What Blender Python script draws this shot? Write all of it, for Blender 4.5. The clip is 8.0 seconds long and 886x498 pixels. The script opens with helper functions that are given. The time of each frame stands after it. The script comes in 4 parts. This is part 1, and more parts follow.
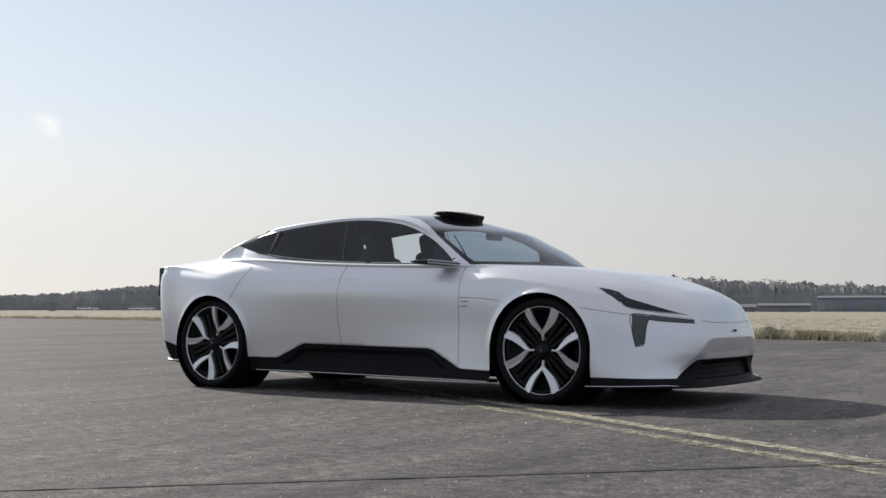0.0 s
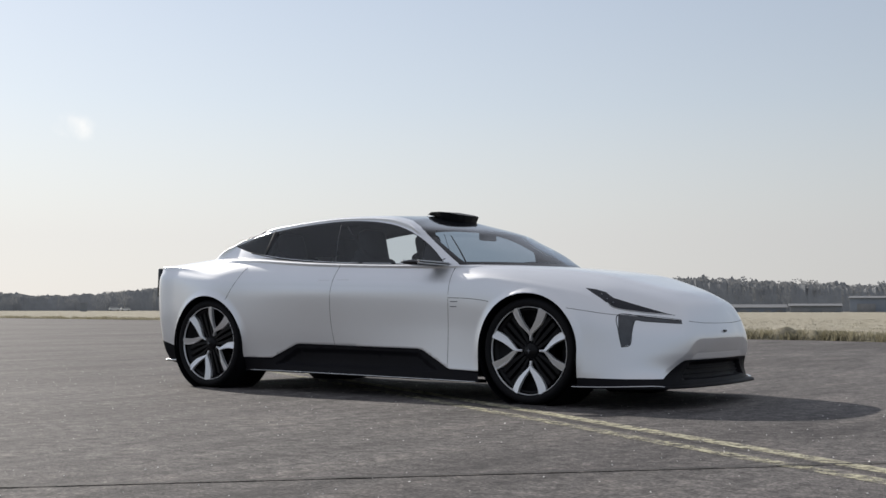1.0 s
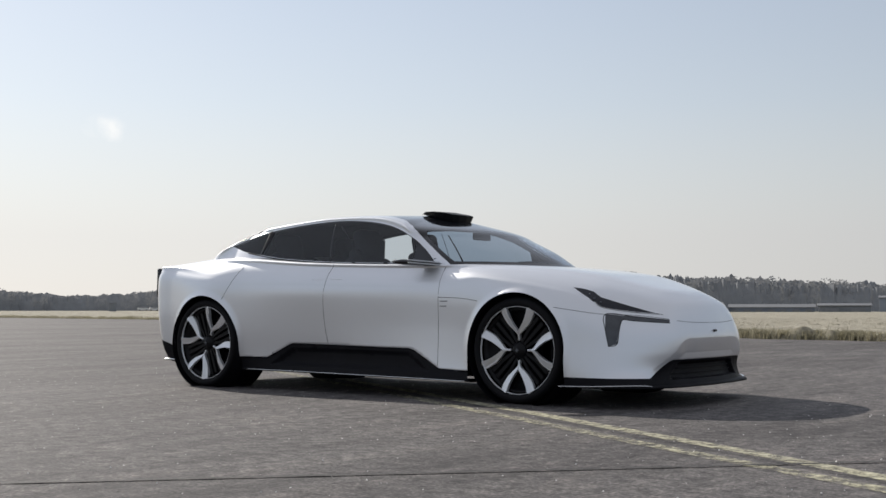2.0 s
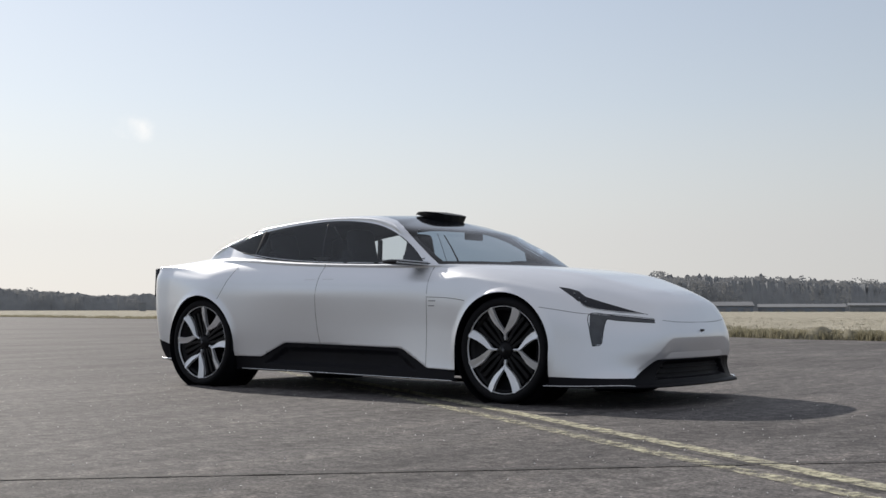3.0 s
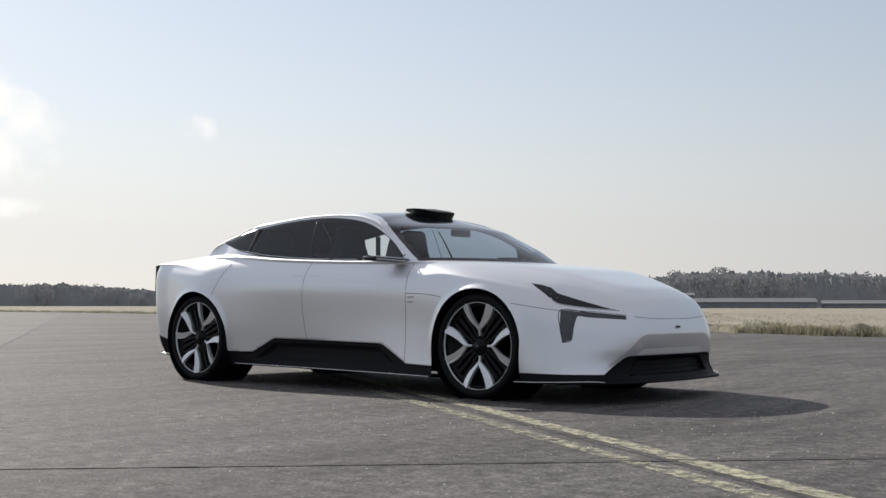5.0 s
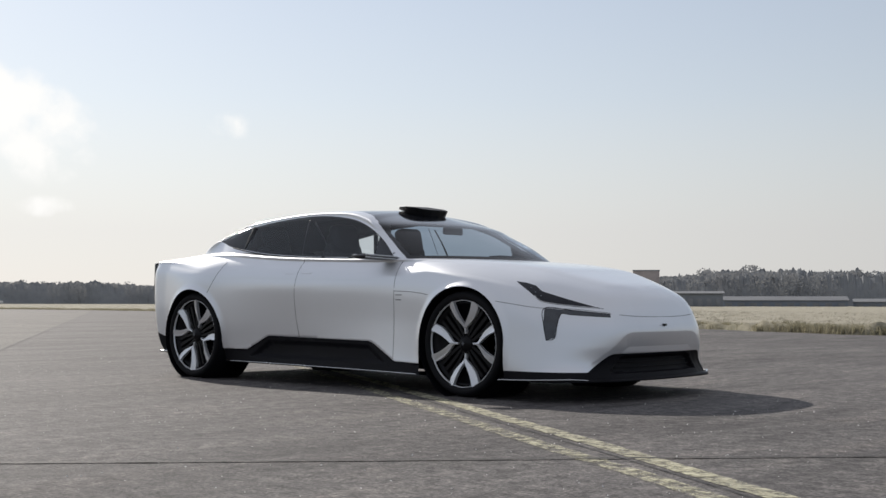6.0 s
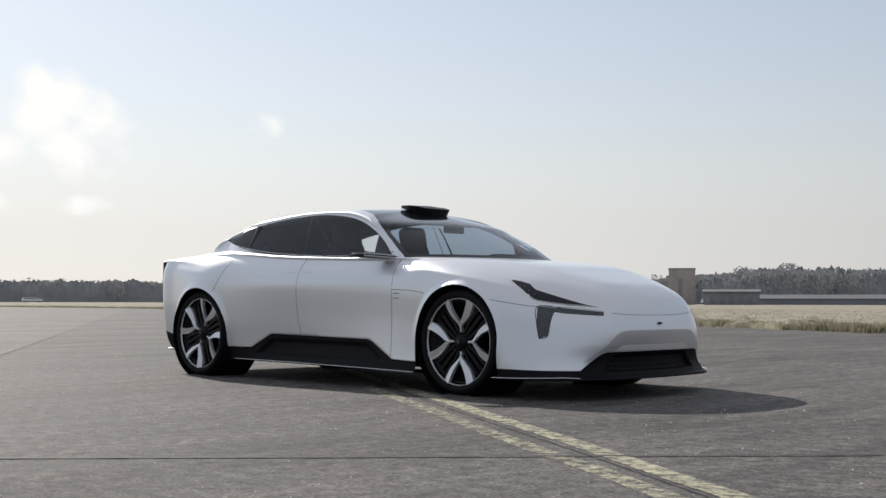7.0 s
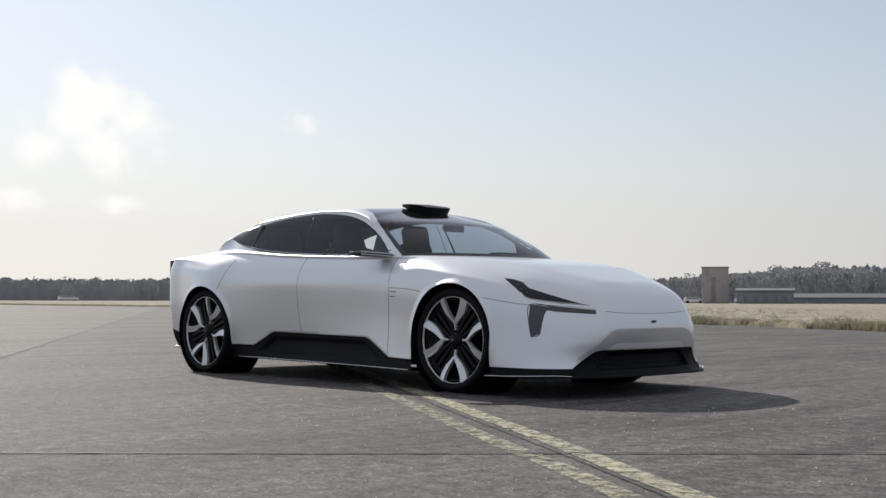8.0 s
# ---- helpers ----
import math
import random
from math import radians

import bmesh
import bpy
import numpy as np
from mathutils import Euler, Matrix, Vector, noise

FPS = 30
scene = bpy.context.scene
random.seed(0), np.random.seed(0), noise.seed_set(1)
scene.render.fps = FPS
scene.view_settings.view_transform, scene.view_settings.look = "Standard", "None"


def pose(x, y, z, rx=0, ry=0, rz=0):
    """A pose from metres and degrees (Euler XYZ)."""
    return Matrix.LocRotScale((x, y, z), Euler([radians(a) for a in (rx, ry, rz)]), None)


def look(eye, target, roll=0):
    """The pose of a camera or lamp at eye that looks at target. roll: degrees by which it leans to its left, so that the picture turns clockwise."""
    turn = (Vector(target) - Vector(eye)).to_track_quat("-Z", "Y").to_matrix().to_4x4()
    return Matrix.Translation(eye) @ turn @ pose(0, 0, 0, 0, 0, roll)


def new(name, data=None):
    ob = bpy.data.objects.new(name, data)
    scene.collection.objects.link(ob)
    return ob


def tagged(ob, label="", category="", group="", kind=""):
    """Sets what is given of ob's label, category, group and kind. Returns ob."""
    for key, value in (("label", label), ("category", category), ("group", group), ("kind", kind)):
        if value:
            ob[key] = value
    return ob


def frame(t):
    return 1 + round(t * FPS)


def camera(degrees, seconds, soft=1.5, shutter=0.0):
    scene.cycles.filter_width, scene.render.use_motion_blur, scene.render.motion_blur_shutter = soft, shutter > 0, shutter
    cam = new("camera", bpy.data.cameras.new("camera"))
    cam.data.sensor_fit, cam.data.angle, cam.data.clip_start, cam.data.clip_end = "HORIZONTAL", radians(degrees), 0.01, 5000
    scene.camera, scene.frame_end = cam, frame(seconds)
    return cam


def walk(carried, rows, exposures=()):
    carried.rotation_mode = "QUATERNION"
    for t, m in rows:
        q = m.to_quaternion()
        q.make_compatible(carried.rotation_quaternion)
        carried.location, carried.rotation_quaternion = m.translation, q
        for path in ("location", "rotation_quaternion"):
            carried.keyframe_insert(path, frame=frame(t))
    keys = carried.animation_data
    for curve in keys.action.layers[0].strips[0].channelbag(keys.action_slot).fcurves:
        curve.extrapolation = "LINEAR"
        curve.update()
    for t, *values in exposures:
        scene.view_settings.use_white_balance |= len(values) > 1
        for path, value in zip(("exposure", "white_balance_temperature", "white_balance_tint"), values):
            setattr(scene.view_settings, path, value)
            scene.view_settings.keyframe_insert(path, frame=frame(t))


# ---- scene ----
cam = camera(41.0, 8.0)
METRES, EYE, TILT, LEAN, TURN = 2.28, 0.645, 2.9, 0.0, 34.2
ROWS = [
    (0.0, 0.0, 0.0, 0.0, 0.0, 0.0, -0.0),
    (0.5, 0.0667, -0.0026, 0.0001, 0.85, 0.02, 0.06),
    (1.0, 0.1252, -0.004, -0.0, 1.43, 0.02, 0.08),
    (1.5, 0.1831, -0.0052, -0.0005, 2.06, 0.02, 0.12),
    (3.0, 0.3684, -0.009, -0.0011, 4.14, 0.01, 0.23),
    (3.5, 0.44, -0.0092, -0.0014, 4.82, 0.01, 0.24),
    (4.0, 0.5017, -0.0085, -0.0017, 5.59, -0.03, 0.28),
    (5.5, 0.6942, -0.0058, -0.0006, 7.81, -0.22, 0.33),
    (6.0, 0.7593, -0.0009, -0.0017, 8.53, -0.25, 0.35),
    (6.5, 0.8186, 0.001, -0.0019, 9.34, -0.28, 0.39),
    (7.0, 0.8822, 0.0024, -0.0016, 10.26, -0.32, 0.43),
    (7.5, 0.9392, 0.0055, -0.0024, 11.0, -0.35, 0.46),
    (8.0, 0.9994, 0.0076, -0.0031, 11.85, -0.37, 0.48),
]
walk(cam, [(t, pose(5.52, -7.922, EYE, TILT, LEAN, TURN) @ pose(METRES * x, METRES * y, METRES * z, 90 + pitch, roll, yaw)) for t, x, y, z, yaw, pitch, roll in ROWS], [(0.0, 0.13), (8.0, 0.10)])

# ---------- daylight: low sun behind the car, thin haze, a few clouds ----------
SUN_WAY = Vector((-1.62, 0.42, .975)).normalized()
sun = new("sun", bpy.data.lights.new("sun", "SUN"))
sun.data.energy, sun.data.angle, sun.data.color = 4.5, radians(0.6), (1.0, 0.94, 0.86)
sun.matrix_world = look(SUN_WAY * 50, (0, 0, 0))

world = bpy.data.worlds.new("sky")
scene.world = world
world.use_nodes = True


def build_sky():
    nt = world.node_tree
    nt.nodes.clear()
    n, link = nt.nodes.new, nt.links.new

    def math_node(op, a, b=None):
        m = n("ShaderNodeMath")
        m.operation = op
        for i, val in enumerate((a, b)):
            if val is None:
                continue
            if isinstance(val, (int, float)):
                m.inputs[i].default_value = val
            else:
                link(val, m.inputs[i])
        return m.outputs[0]

    def mix(fac, a, b):
        m = n("ShaderNodeMix")
        m.data_type = "RGBA"
        m.clamp_factor = True
        for i, val in ((0, fac), (6, a), (7, b)):
            if isinstance(val, (int, float, tuple)):
                m.inputs[i].default_value = val
            else:
                link(val, m.inputs[i])
        return m.outputs[2]

    sky = n("ShaderNodeTexSky")
    sky.sky_type, sky.sun_disc = "NISHITA", False
    sky.sun_elevation = math.asin(SUN_WAY.z)
    sky.sun_rotation = math.atan2(SUN_WAY.x, SUN_WAY.y)
    sky.air_density, sky.dust_density, sky.ozone_density = 1.0, .3, 1.5
    strength = n("ShaderNodeVectorMath")
    strength.operation = "SCALE"
    link(sky.outputs[0], strength.inputs[0])
    strength.inputs["Scale"].default_value = 0.101
    coord = n("ShaderNodeTexCoord")
    sep = n("ShaderNodeSeparateXYZ")
    link(coord.outputs["Generated"], sep.inputs[0])
    up = sep.outputs[2]
    # thin haze, thickest near the ground
    ramp = n("ShaderNodeValToRGB")
    link(up, ramp.inputs[0])
    el = ramp.color_ramp.elements
    el[0].position, el[0].color = 0.0, (.93,) * 3 + (1,)
    el[1].position, el[1].color = 1.0, (.48,) * 3 + (1,)
    for at, val in ((.06, .93), (.17, .58), (.27, .45), (.5, .50)):
        e = el.new(at)
        e.color = (val,) * 3 + (1,)
    # the haze glows towards the sun
    dot = n("ShaderNodeVectorMath")
    dot.operation = "DOT_PRODUCT"
    link(coord.outputs["Generated"], dot.inputs[0])
    dot.inputs[1].default_value = SUN_WAY
    glow = math_node("POWER", math_node("MAXIMUM", dot.outputs["Value"], 0.0), 2.0)
    high = n("ShaderNodeMapRange")
    high.interpolation_type = "SMOOTHSTEP"
    link(up, high.inputs[0])
    high.inputs[1].default_value, high.inputs[2].default_value = .2, .55
    low_haze = mix(glow, (.450, .452, .462, 1), (.885, .858, .83, 1))
    haze = mix(high.outputs[0], low_haze, (.74, .72, .715, 1))
    base = mix(ramp.outputs[0], strength.outputs[0], haze)
    # clouds: heaps low in the west
    cloud = None
    noise_tex = n("ShaderNodeTexNoise")
    noise_tex.inputs["Scale"].default_value = 26.0
    noise_tex.inputs["Detail"].default_value = 9.0
    link(coord.outputs["Generated"], noise_tex.inputs["Vector"])
    for az, elev, wide, tall, weight in CLOUDS:
        a, h = radians(az), radians(elev)
        sub = n("ShaderNodeVectorMath")
        sub.operation = "SUBTRACT"
        link(coord.outputs["Generated"], sub.inputs[0])
        sub.inputs[1].default_value = (math.cos(a) * math.cos(h), math.sin(a) * math.cos(h), math.sin(h))
        s2 = n("ShaderNodeSeparateXYZ")
        link(sub.outputs[0], s2.inputs[0])
        flat = math_node("SQRT", math_node("ADD", math_node("POWER", math_node("ABSOLUTE", s2.outputs[0]), 2.0), math_node("POWER", math_node("ABSOLUTE", s2.outputs[1]), 2.0)))
        r2 = math_node("ADD", math_node("POWER", math_node("DIVIDE", flat, radians(wide)), 2.0),
                       math_node("POWER", math_node("ABSOLUTE", math_node("DIVIDE", s2.outputs[2], radians(tall))), 2.0))
        val = math_node("ADD", math_node("MAXIMUM", math_node("SUBTRACT", 1.0, r2), -1.5), weight - 1.0)
        cloud = val if cloud is None else math_node("MAXIMUM", cloud, val)
    lump = math_node("MULTIPLY", math_node("SUBTRACT", noise_tex.outputs[0], 0.46), 4.2)
    cover = math_node("MULTIPLY", math_node("ADD", cloud, lump), 1.1)
    soft = n("ShaderNodeMapRange")
    soft.interpolation_type = "SMOOTHSTEP"
    link(cover, soft.inputs[0])
    soft.inputs[1].default_value, soft.inputs[2].default_value = 0.0, 1.5
    inside = n("ShaderNodeMapRange")
    inside.interpolation_type = "SMOOTHSTEP"
    link(cloud, inside.inputs[0])
    inside.inputs[1].default_value, inside.inputs[2].default_value = -0.7, 0.3
    fac = math_node("MULTIPLY", math_node("MULTIPLY", soft.outputs[0], inside.outputs[0]), 0.95)
    final = mix(fac, base, (.95, .94, .92, 1))
    bg = n("ShaderNodeBackground")
    link(final, bg.inputs[0])
    bg.inputs[1].default_value = 1.0
    out = n("ShaderNodeOutputWorld")
    link(bg.outputs[0], out.inputs[0])


# azimuth, elevation, half width and half height in degrees, weight
CLOUDS = [(152.3, 8.1, 3.0, 2.3, 1.1), (153.6, 9.7, 1.3, 1.2, .9), (150.7, 7.3, 1.5, 1.6, .95), (154.6, 7.0, 1.8, 1.1, .8), (143.1, 8.3, 1.3, .9, .55),
          (155.8, 4.4, 2.6, .8, .5), (151.4, 4.4, 1.8, .6, .5), (158, 12.0, 2.5, .4, .35)]
build_sky()


# ---------- materials ----------
def material(name, colour, rough=.5, metal=0.0, spread=.08, scale=6.0, fine=90.0, bump=0.0, coat=0.0, rough_spread=.08, stain=None, transmission=0.0, each=0.0, spec=.5):
    """A surface with stains at one scale and grain at another; stain: a second colour for the patches."""
    m = bpy.data.materials.new(name)
    m.use_nodes = True
    nt = m.node_tree
    b = nt.nodes["Principled BSDF"]
    n, link = nt.nodes.new, nt.links.new
    co = n("ShaderNodeTexCoord")
    big, small = n("ShaderNodeTexNoise"), n("ShaderNodeTexNoise")
    for tex, s, d in ((big, scale, 5.0), (small, fine, 3.0)):
        tex.inputs["Scale"].default_value, tex.inputs["Detail"].default_value = s, d
        link(co.outputs["Object"], tex.inputs["Vector"])
    ramp = n("ShaderNodeValToRGB")
    link(big.outputs[0], ramp.inputs[0])
    c = np.array(colour)
    d = np.array(stain if stain is not None else c * (1 - spread * 1.6))
    ramp.color_ramp.elements[0].position, ramp.color_ramp.elements[1].position = .32, .66
    ramp.color_ramp.elements[0].color, ramp.color_ramp.elements[1].color = (*d, 1), (*c, 1)
    hsv = n("ShaderNodeHueSaturation")
    link(ramp.outputs[0], hsv.inputs["Color"])
    rng = n("ShaderNodeMapRange")
    link(small.outputs[0], rng.inputs[0])
    rng.inputs[1].default_value, rng.inputs[2].default_value = .25, .75
    rng.inputs[3].default_value, rng.inputs[4].default_value = 1 - spread, 1 + spread
    value = rng.outputs[0]
    if each:
        info, er = n("ShaderNodeObjectInfo"), n("ShaderNodeMapRange")
        link(info.outputs["Random"], er.inputs[0])
        er.inputs[3].default_value, er.inputs[4].default_value = 1 - each, 1 + each
        mul = n("ShaderNodeMath")
        mul.operation = "MULTIPLY"
        link(value, mul.inputs[0])
        link(er.outputs[0], mul.inputs[1])
        value = mul.outputs[0]
    link(value, hsv.inputs["Value"])
    link(hsv.outputs[0], b.inputs["Base Color"])
    rr = n("ShaderNodeMapRange")
    link(big.outputs[0], rr.inputs[0])
    rr.inputs[3].default_value, rr.inputs[4].default_value = max(0, rough - rough_spread), min(1, rough + rough_spread)
    link(rr.outputs[0], b.inputs["Roughness"])
    b.inputs["Metallic"].default_value = metal
    b.inputs["Coat Weight"].default_value = coat
    b.inputs["Coat Roughness"].default_value = .04
    b.inputs["Transmission Weight"].default_value = transmission
    b.inputs["Specular IOR Level"].default_value = spec
    if bump:
        bp = n("ShaderNodeBump")
        bp.inputs["Distance"].default_value = bump
        bp.inputs["Strength"].default_value = .6
        link(small.outputs[0], bp.inputs["Height"])
        link(bp.outputs[0], b.inputs["Normal"])
    return m


def glass(name, tint, gloss=1.0):
    """A thin tinted pane: light passes tinted, gloss by Fresnel."""
    m = bpy.data.materials.new(name)
    m.use_nodes = True
    nt = m.node_tree
    nt.nodes.clear()
    n, link = nt.nodes.new, nt.links.new
    tr, gl, mx, fr, out = n("ShaderNodeBsdfTransparent"), n("ShaderNodeBsdfGlossy"), n("ShaderNodeMixShader"), n("ShaderNodeLayerWeight"), n("ShaderNodeOutputMaterial")
    power, scale = n("ShaderNodeMath"), n("ShaderNodeMath")
    tr.inputs[0].default_value = (*tint, 1)
    gl.inputs["Roughness"].default_value = .02
    gl.inputs[0].default_value = (gloss,) * 3 + (1,)
    fr.inputs[0].default_value = .5
    power.operation, scale.operation = "POWER", "MULTIPLY_ADD"
    link(fr.outputs["Facing"], power.inputs[0])
    power.inputs[1].default_value = 5.0
    link(power.outputs[0], scale.inputs[0])
    scale.inputs[1].default_value, scale.inputs[2].default_value = .95, .05
    link(scale.outputs[0], mx.inputs[0])
    link(tr.outputs[0], mx.inputs[1])
    link(gl.outputs[0], mx.inputs[2])
    link(mx.outputs[0], out.inputs[0])
    return m


PAINT = material("pearl_white_paint", (.768, .782, .812), .40, .62, .012, 2.2, 260, coat=1.0, rough_spread=.05)
PAINT.node_tree.nodes["Principled BSDF"].inputs["Coat Roughness"].default_value = .15
BLACK_TRIM = material("satin_black_trim", (.009, .009, .012), .55, 0, .18, 5, 120, bump=.0004, spec=.10)
POD_BLACK = material("textured_black_plastic", (.008, .008, .010), .5, 0, .3, 14, 160, bump=.0012, spec=.3)
GLOSS_BLACK = material("gloss_black", (.006, .007, .010), .10, 0, .1, 3, 80, coat=.3, rough_spread=.04)
LIGHT_DARK = material("smoked_lamp_cover", (.010, .012, .020), .14, 0, .15, 14, 120, coat=.15, spec=.3)
LIGHT_GREY = material("grey_lamp_cover", (.075, .08, .09), .2, 0, .12, 22, 150, coat=.2, spec=.35)
CHROME = material("bright_metal_edge", (.62, .63, .64), .25, 1, .05, 9, 200)
RIM = material("machined_alloy", (.80, .81, .83), .34, .55, .06, 9, 240)
RIM_DARK = material("dark_wheel_paint", (.005, .005, .007), .42, 0, .15, 8, 160, spec=.2)
RUBBER = material("tyre_rubber", (.007, .007, .009), .75, 0, .18, 7, 130, bump=.0006, spec=.2)
DISC = material("brake_disc_steel", (.22, .22, .23), .35, 1, .1, 8, 90)
SILVER = material("satin_silver_paint", (.50, .515, .54), .28, .6, .04, 9, 200)
CALIPER = material("grey_caliper", (.13, .14, .16), .4, .3, .1, 8, 90)
SEAM = material("panel_gap_shadow_rubber", (.05, .05, .055), .8, 0, .1, 8, 90)
CABIN = material("charcoal_cabin_trim", (.012, .0125, .016), .7, 0, .2, 7, 120)
SEAT_CLOTH = material("dark_seat_cloth", (.014, .0145, .018), .85, 0, .2, 7, 160)
SIDE_GLASS = glass("tinted_side_glass", (.80, .84, .87))
REAR_GLASS = glass("tinted_rear_glass", (.78, .83, .87))
WINDSCREEN = glass("windscreen_glass", (.33, .41, .51))


# ---------- surface arithmetic ----------
def spl(c, u):
    """Catmull-Rom through the rows of c at the indices u."""
    k = len(c)
    ext = np.concatenate([[2 * c[0] - c[1]], c, [2 * c[-1] - c[-2]]])
    i = np.clip(np.floor(u).astype(int), 0, k - 2)
    f = (u - i).reshape(-1, *[1] * (c.ndim - 1))
    a, b, d, e = ext[i], ext[i + 1], ext[i + 2], ext[i + 3]
    return 0.5 * (2 * b + (d - a) * f + (2 * a - 5 * b + 4 * d - e) * f ** 2 + (3 * b - a - 3 * d + e) * f ** 3)


class Skin:
    """A smooth surface through a net of columns x levels of points (x, outboard, z)."""

    def __init__(self, net, shape=None):
        self.net, self.shape = np.array(net, float), shape
        self.k, self.j = self.net.shape[:2]

    def raw(self, u, v):
        k, j = self.k, self.j
        iu = np.clip(np.floor(u).astype(int), 0, k - 2)
        iv = np.clip(np.floor(v).astype(int), 0, j - 2)
        flip = np.array([1, -1, 1.0])
        e = np.concatenate([[self.net[1] * flip], self.net, [self.net[-2] * flip]])
        e = np.concatenate([2 * e[:, :1] - e[:, 1:2], e, 2 * e[:, -1:] - e[:, -2:-1]], axis=1)

        def w(f):
            return np.stack([-f + 2 * f ** 2 - f ** 3, 2 - 5 * f ** 2 + 3 * f ** 3, f + 4 * f ** 2 - 3 * f ** 3, -f ** 2 + f ** 3]) / 2
        wu, wv = w(u - iu), w(v - iv)
        out = np.zeros((len(u), 3))
        for a in range(4):
            for b in range(4):
                out += (wu[a] * wv[b])[:, None] * e[iu + a, iv + b]
        return out

    def normal(self, u, v, f=None):
        f = f or self.raw
        h = 2e-3
        du = f(np.minimum(u + h, self.k - 1), v) - f(np.maximum(u - h, 0), v)
        dv = f(u, np.minimum(v + h, self.j - 1)) - f(u, np.maximum(v - h, 0))
        n = np.cross(dv, du)
        # outboard is positive here
        ln = np.linalg.norm(n, axis=1, keepdims=True)
        return n / np.maximum(ln, 1e-9)

    def at(self, u, v):
        p = self.raw(u, v)
        if self.shape is None:
            return p
        d = self.shape(p)
        return p + self.normal(u, v) * d[:, None]


def poly_dist(q, poly):
    """Signed distance (inside negative) of points q to a closed polygon, and the nearest points on it."""
    a = np.array(poly, float)
    b = np.roll(a, -1, axis=0)
    best = np.full(len(q), 1e9)
    near = np.zeros_like(q)
    inside = np.zeros(len(q), bool)
    for p0, p1 in zip(a, b):
        d = p1 - p0
        t = np.clip(((q - p0) @ d) / max(d @ d, 1e-12), 0, 1)
        c = p0 + t[:, None] * d
        r = np.hypot(*(q - c).T)
        m = r < best
        best[m], near[m] = r[m], c[m]
        hit = ((p0[1] > q[:, 1]) != (p1[1] > q[:, 1]))
        with np.errstate(divide="ignore", invalid="ignore"):
            xs = (p1[0] - p0[0]) * (q[:, 1] - p0[1]) / (p1[1] - p0[1]) + p0[0]
        inside ^= hit & (q[:, 0] < xs)
    return np.where(inside, -best, best), near


def smooth_poly(pts, n=6, closed=True):
    """A polygon rounded by a spline through its points."""
    p = np.array(pts, float)
    if closed:
        p = np.concatenate([p[-2:], p, p[:3]])
        u = np.linspace(2, len(p) - 3, n * (len(p) - 5) + 1)[:-1]
    else:
        u = np.linspace(0, len(p) - 1, n * (len(p) - 1) + 1)
    return spl(p, u)


VIEWS = {"xz": lambda p, uv: p[:, [0, 2]], "yz": lambda p, uv: p[:, [1, 2]], "xy": lambda p, uv: p[:, :2], "uv": lambda p, uv: uv}


def settle(skin, uv, view, goal, steps=6):
    """Slides surface parameters until the surface shows at goal in that view."""
    see = VIEWS[view]
    uv = uv.copy()
    for _ in range(steps):
        p0 = see(skin.at(uv[:, 0], uv[:, 1]), uv)
        h = 1e-3
        pu = (see(skin.at(uv[:, 0] + h, uv[:, 1]), uv + [h, 0]) - p0) / h
        pv = (see(skin.at(uv[:, 0], uv[:, 1] + h), uv + [0, h]) - p0) / h
        r = goal - p0
        det = pu[:, 0] * pv[:, 1] - pu[:, 1] * pv[:, 0]
        det = np.where(np.abs(det) < 1e-6, 1e-6, det)
        du = (r[:, 0] * pv[:, 1] - r[:, 1] * pv[:, 0]) / det
        dv = (pu[:, 0] * r[:, 1] - pu[:, 1] * r[:, 0]) / det
        uv[:, 0] = np.clip(uv[:, 0] + np.clip(du, -.15, .15), 0, skin.k - 1)
        uv[:, 1] = np.clip(uv[:, 1] + np.clip(dv, -.15, .15), 0, skin.j - 1)
    return uv


def even(skin, n, level):
    """n + 1 parameters at even lengths along one level."""
    u = np.linspace(0, skin.k - 1, 2000)
    p = skin.raw(u, np.full(2000, float(level)))
    s = np.concatenate([[0], np.cumsum(np.linalg.norm(np.diff(p, axis=0), axis=1))])
    return np.interp(np.linspace(0, s[-1], n + 1), s, u)


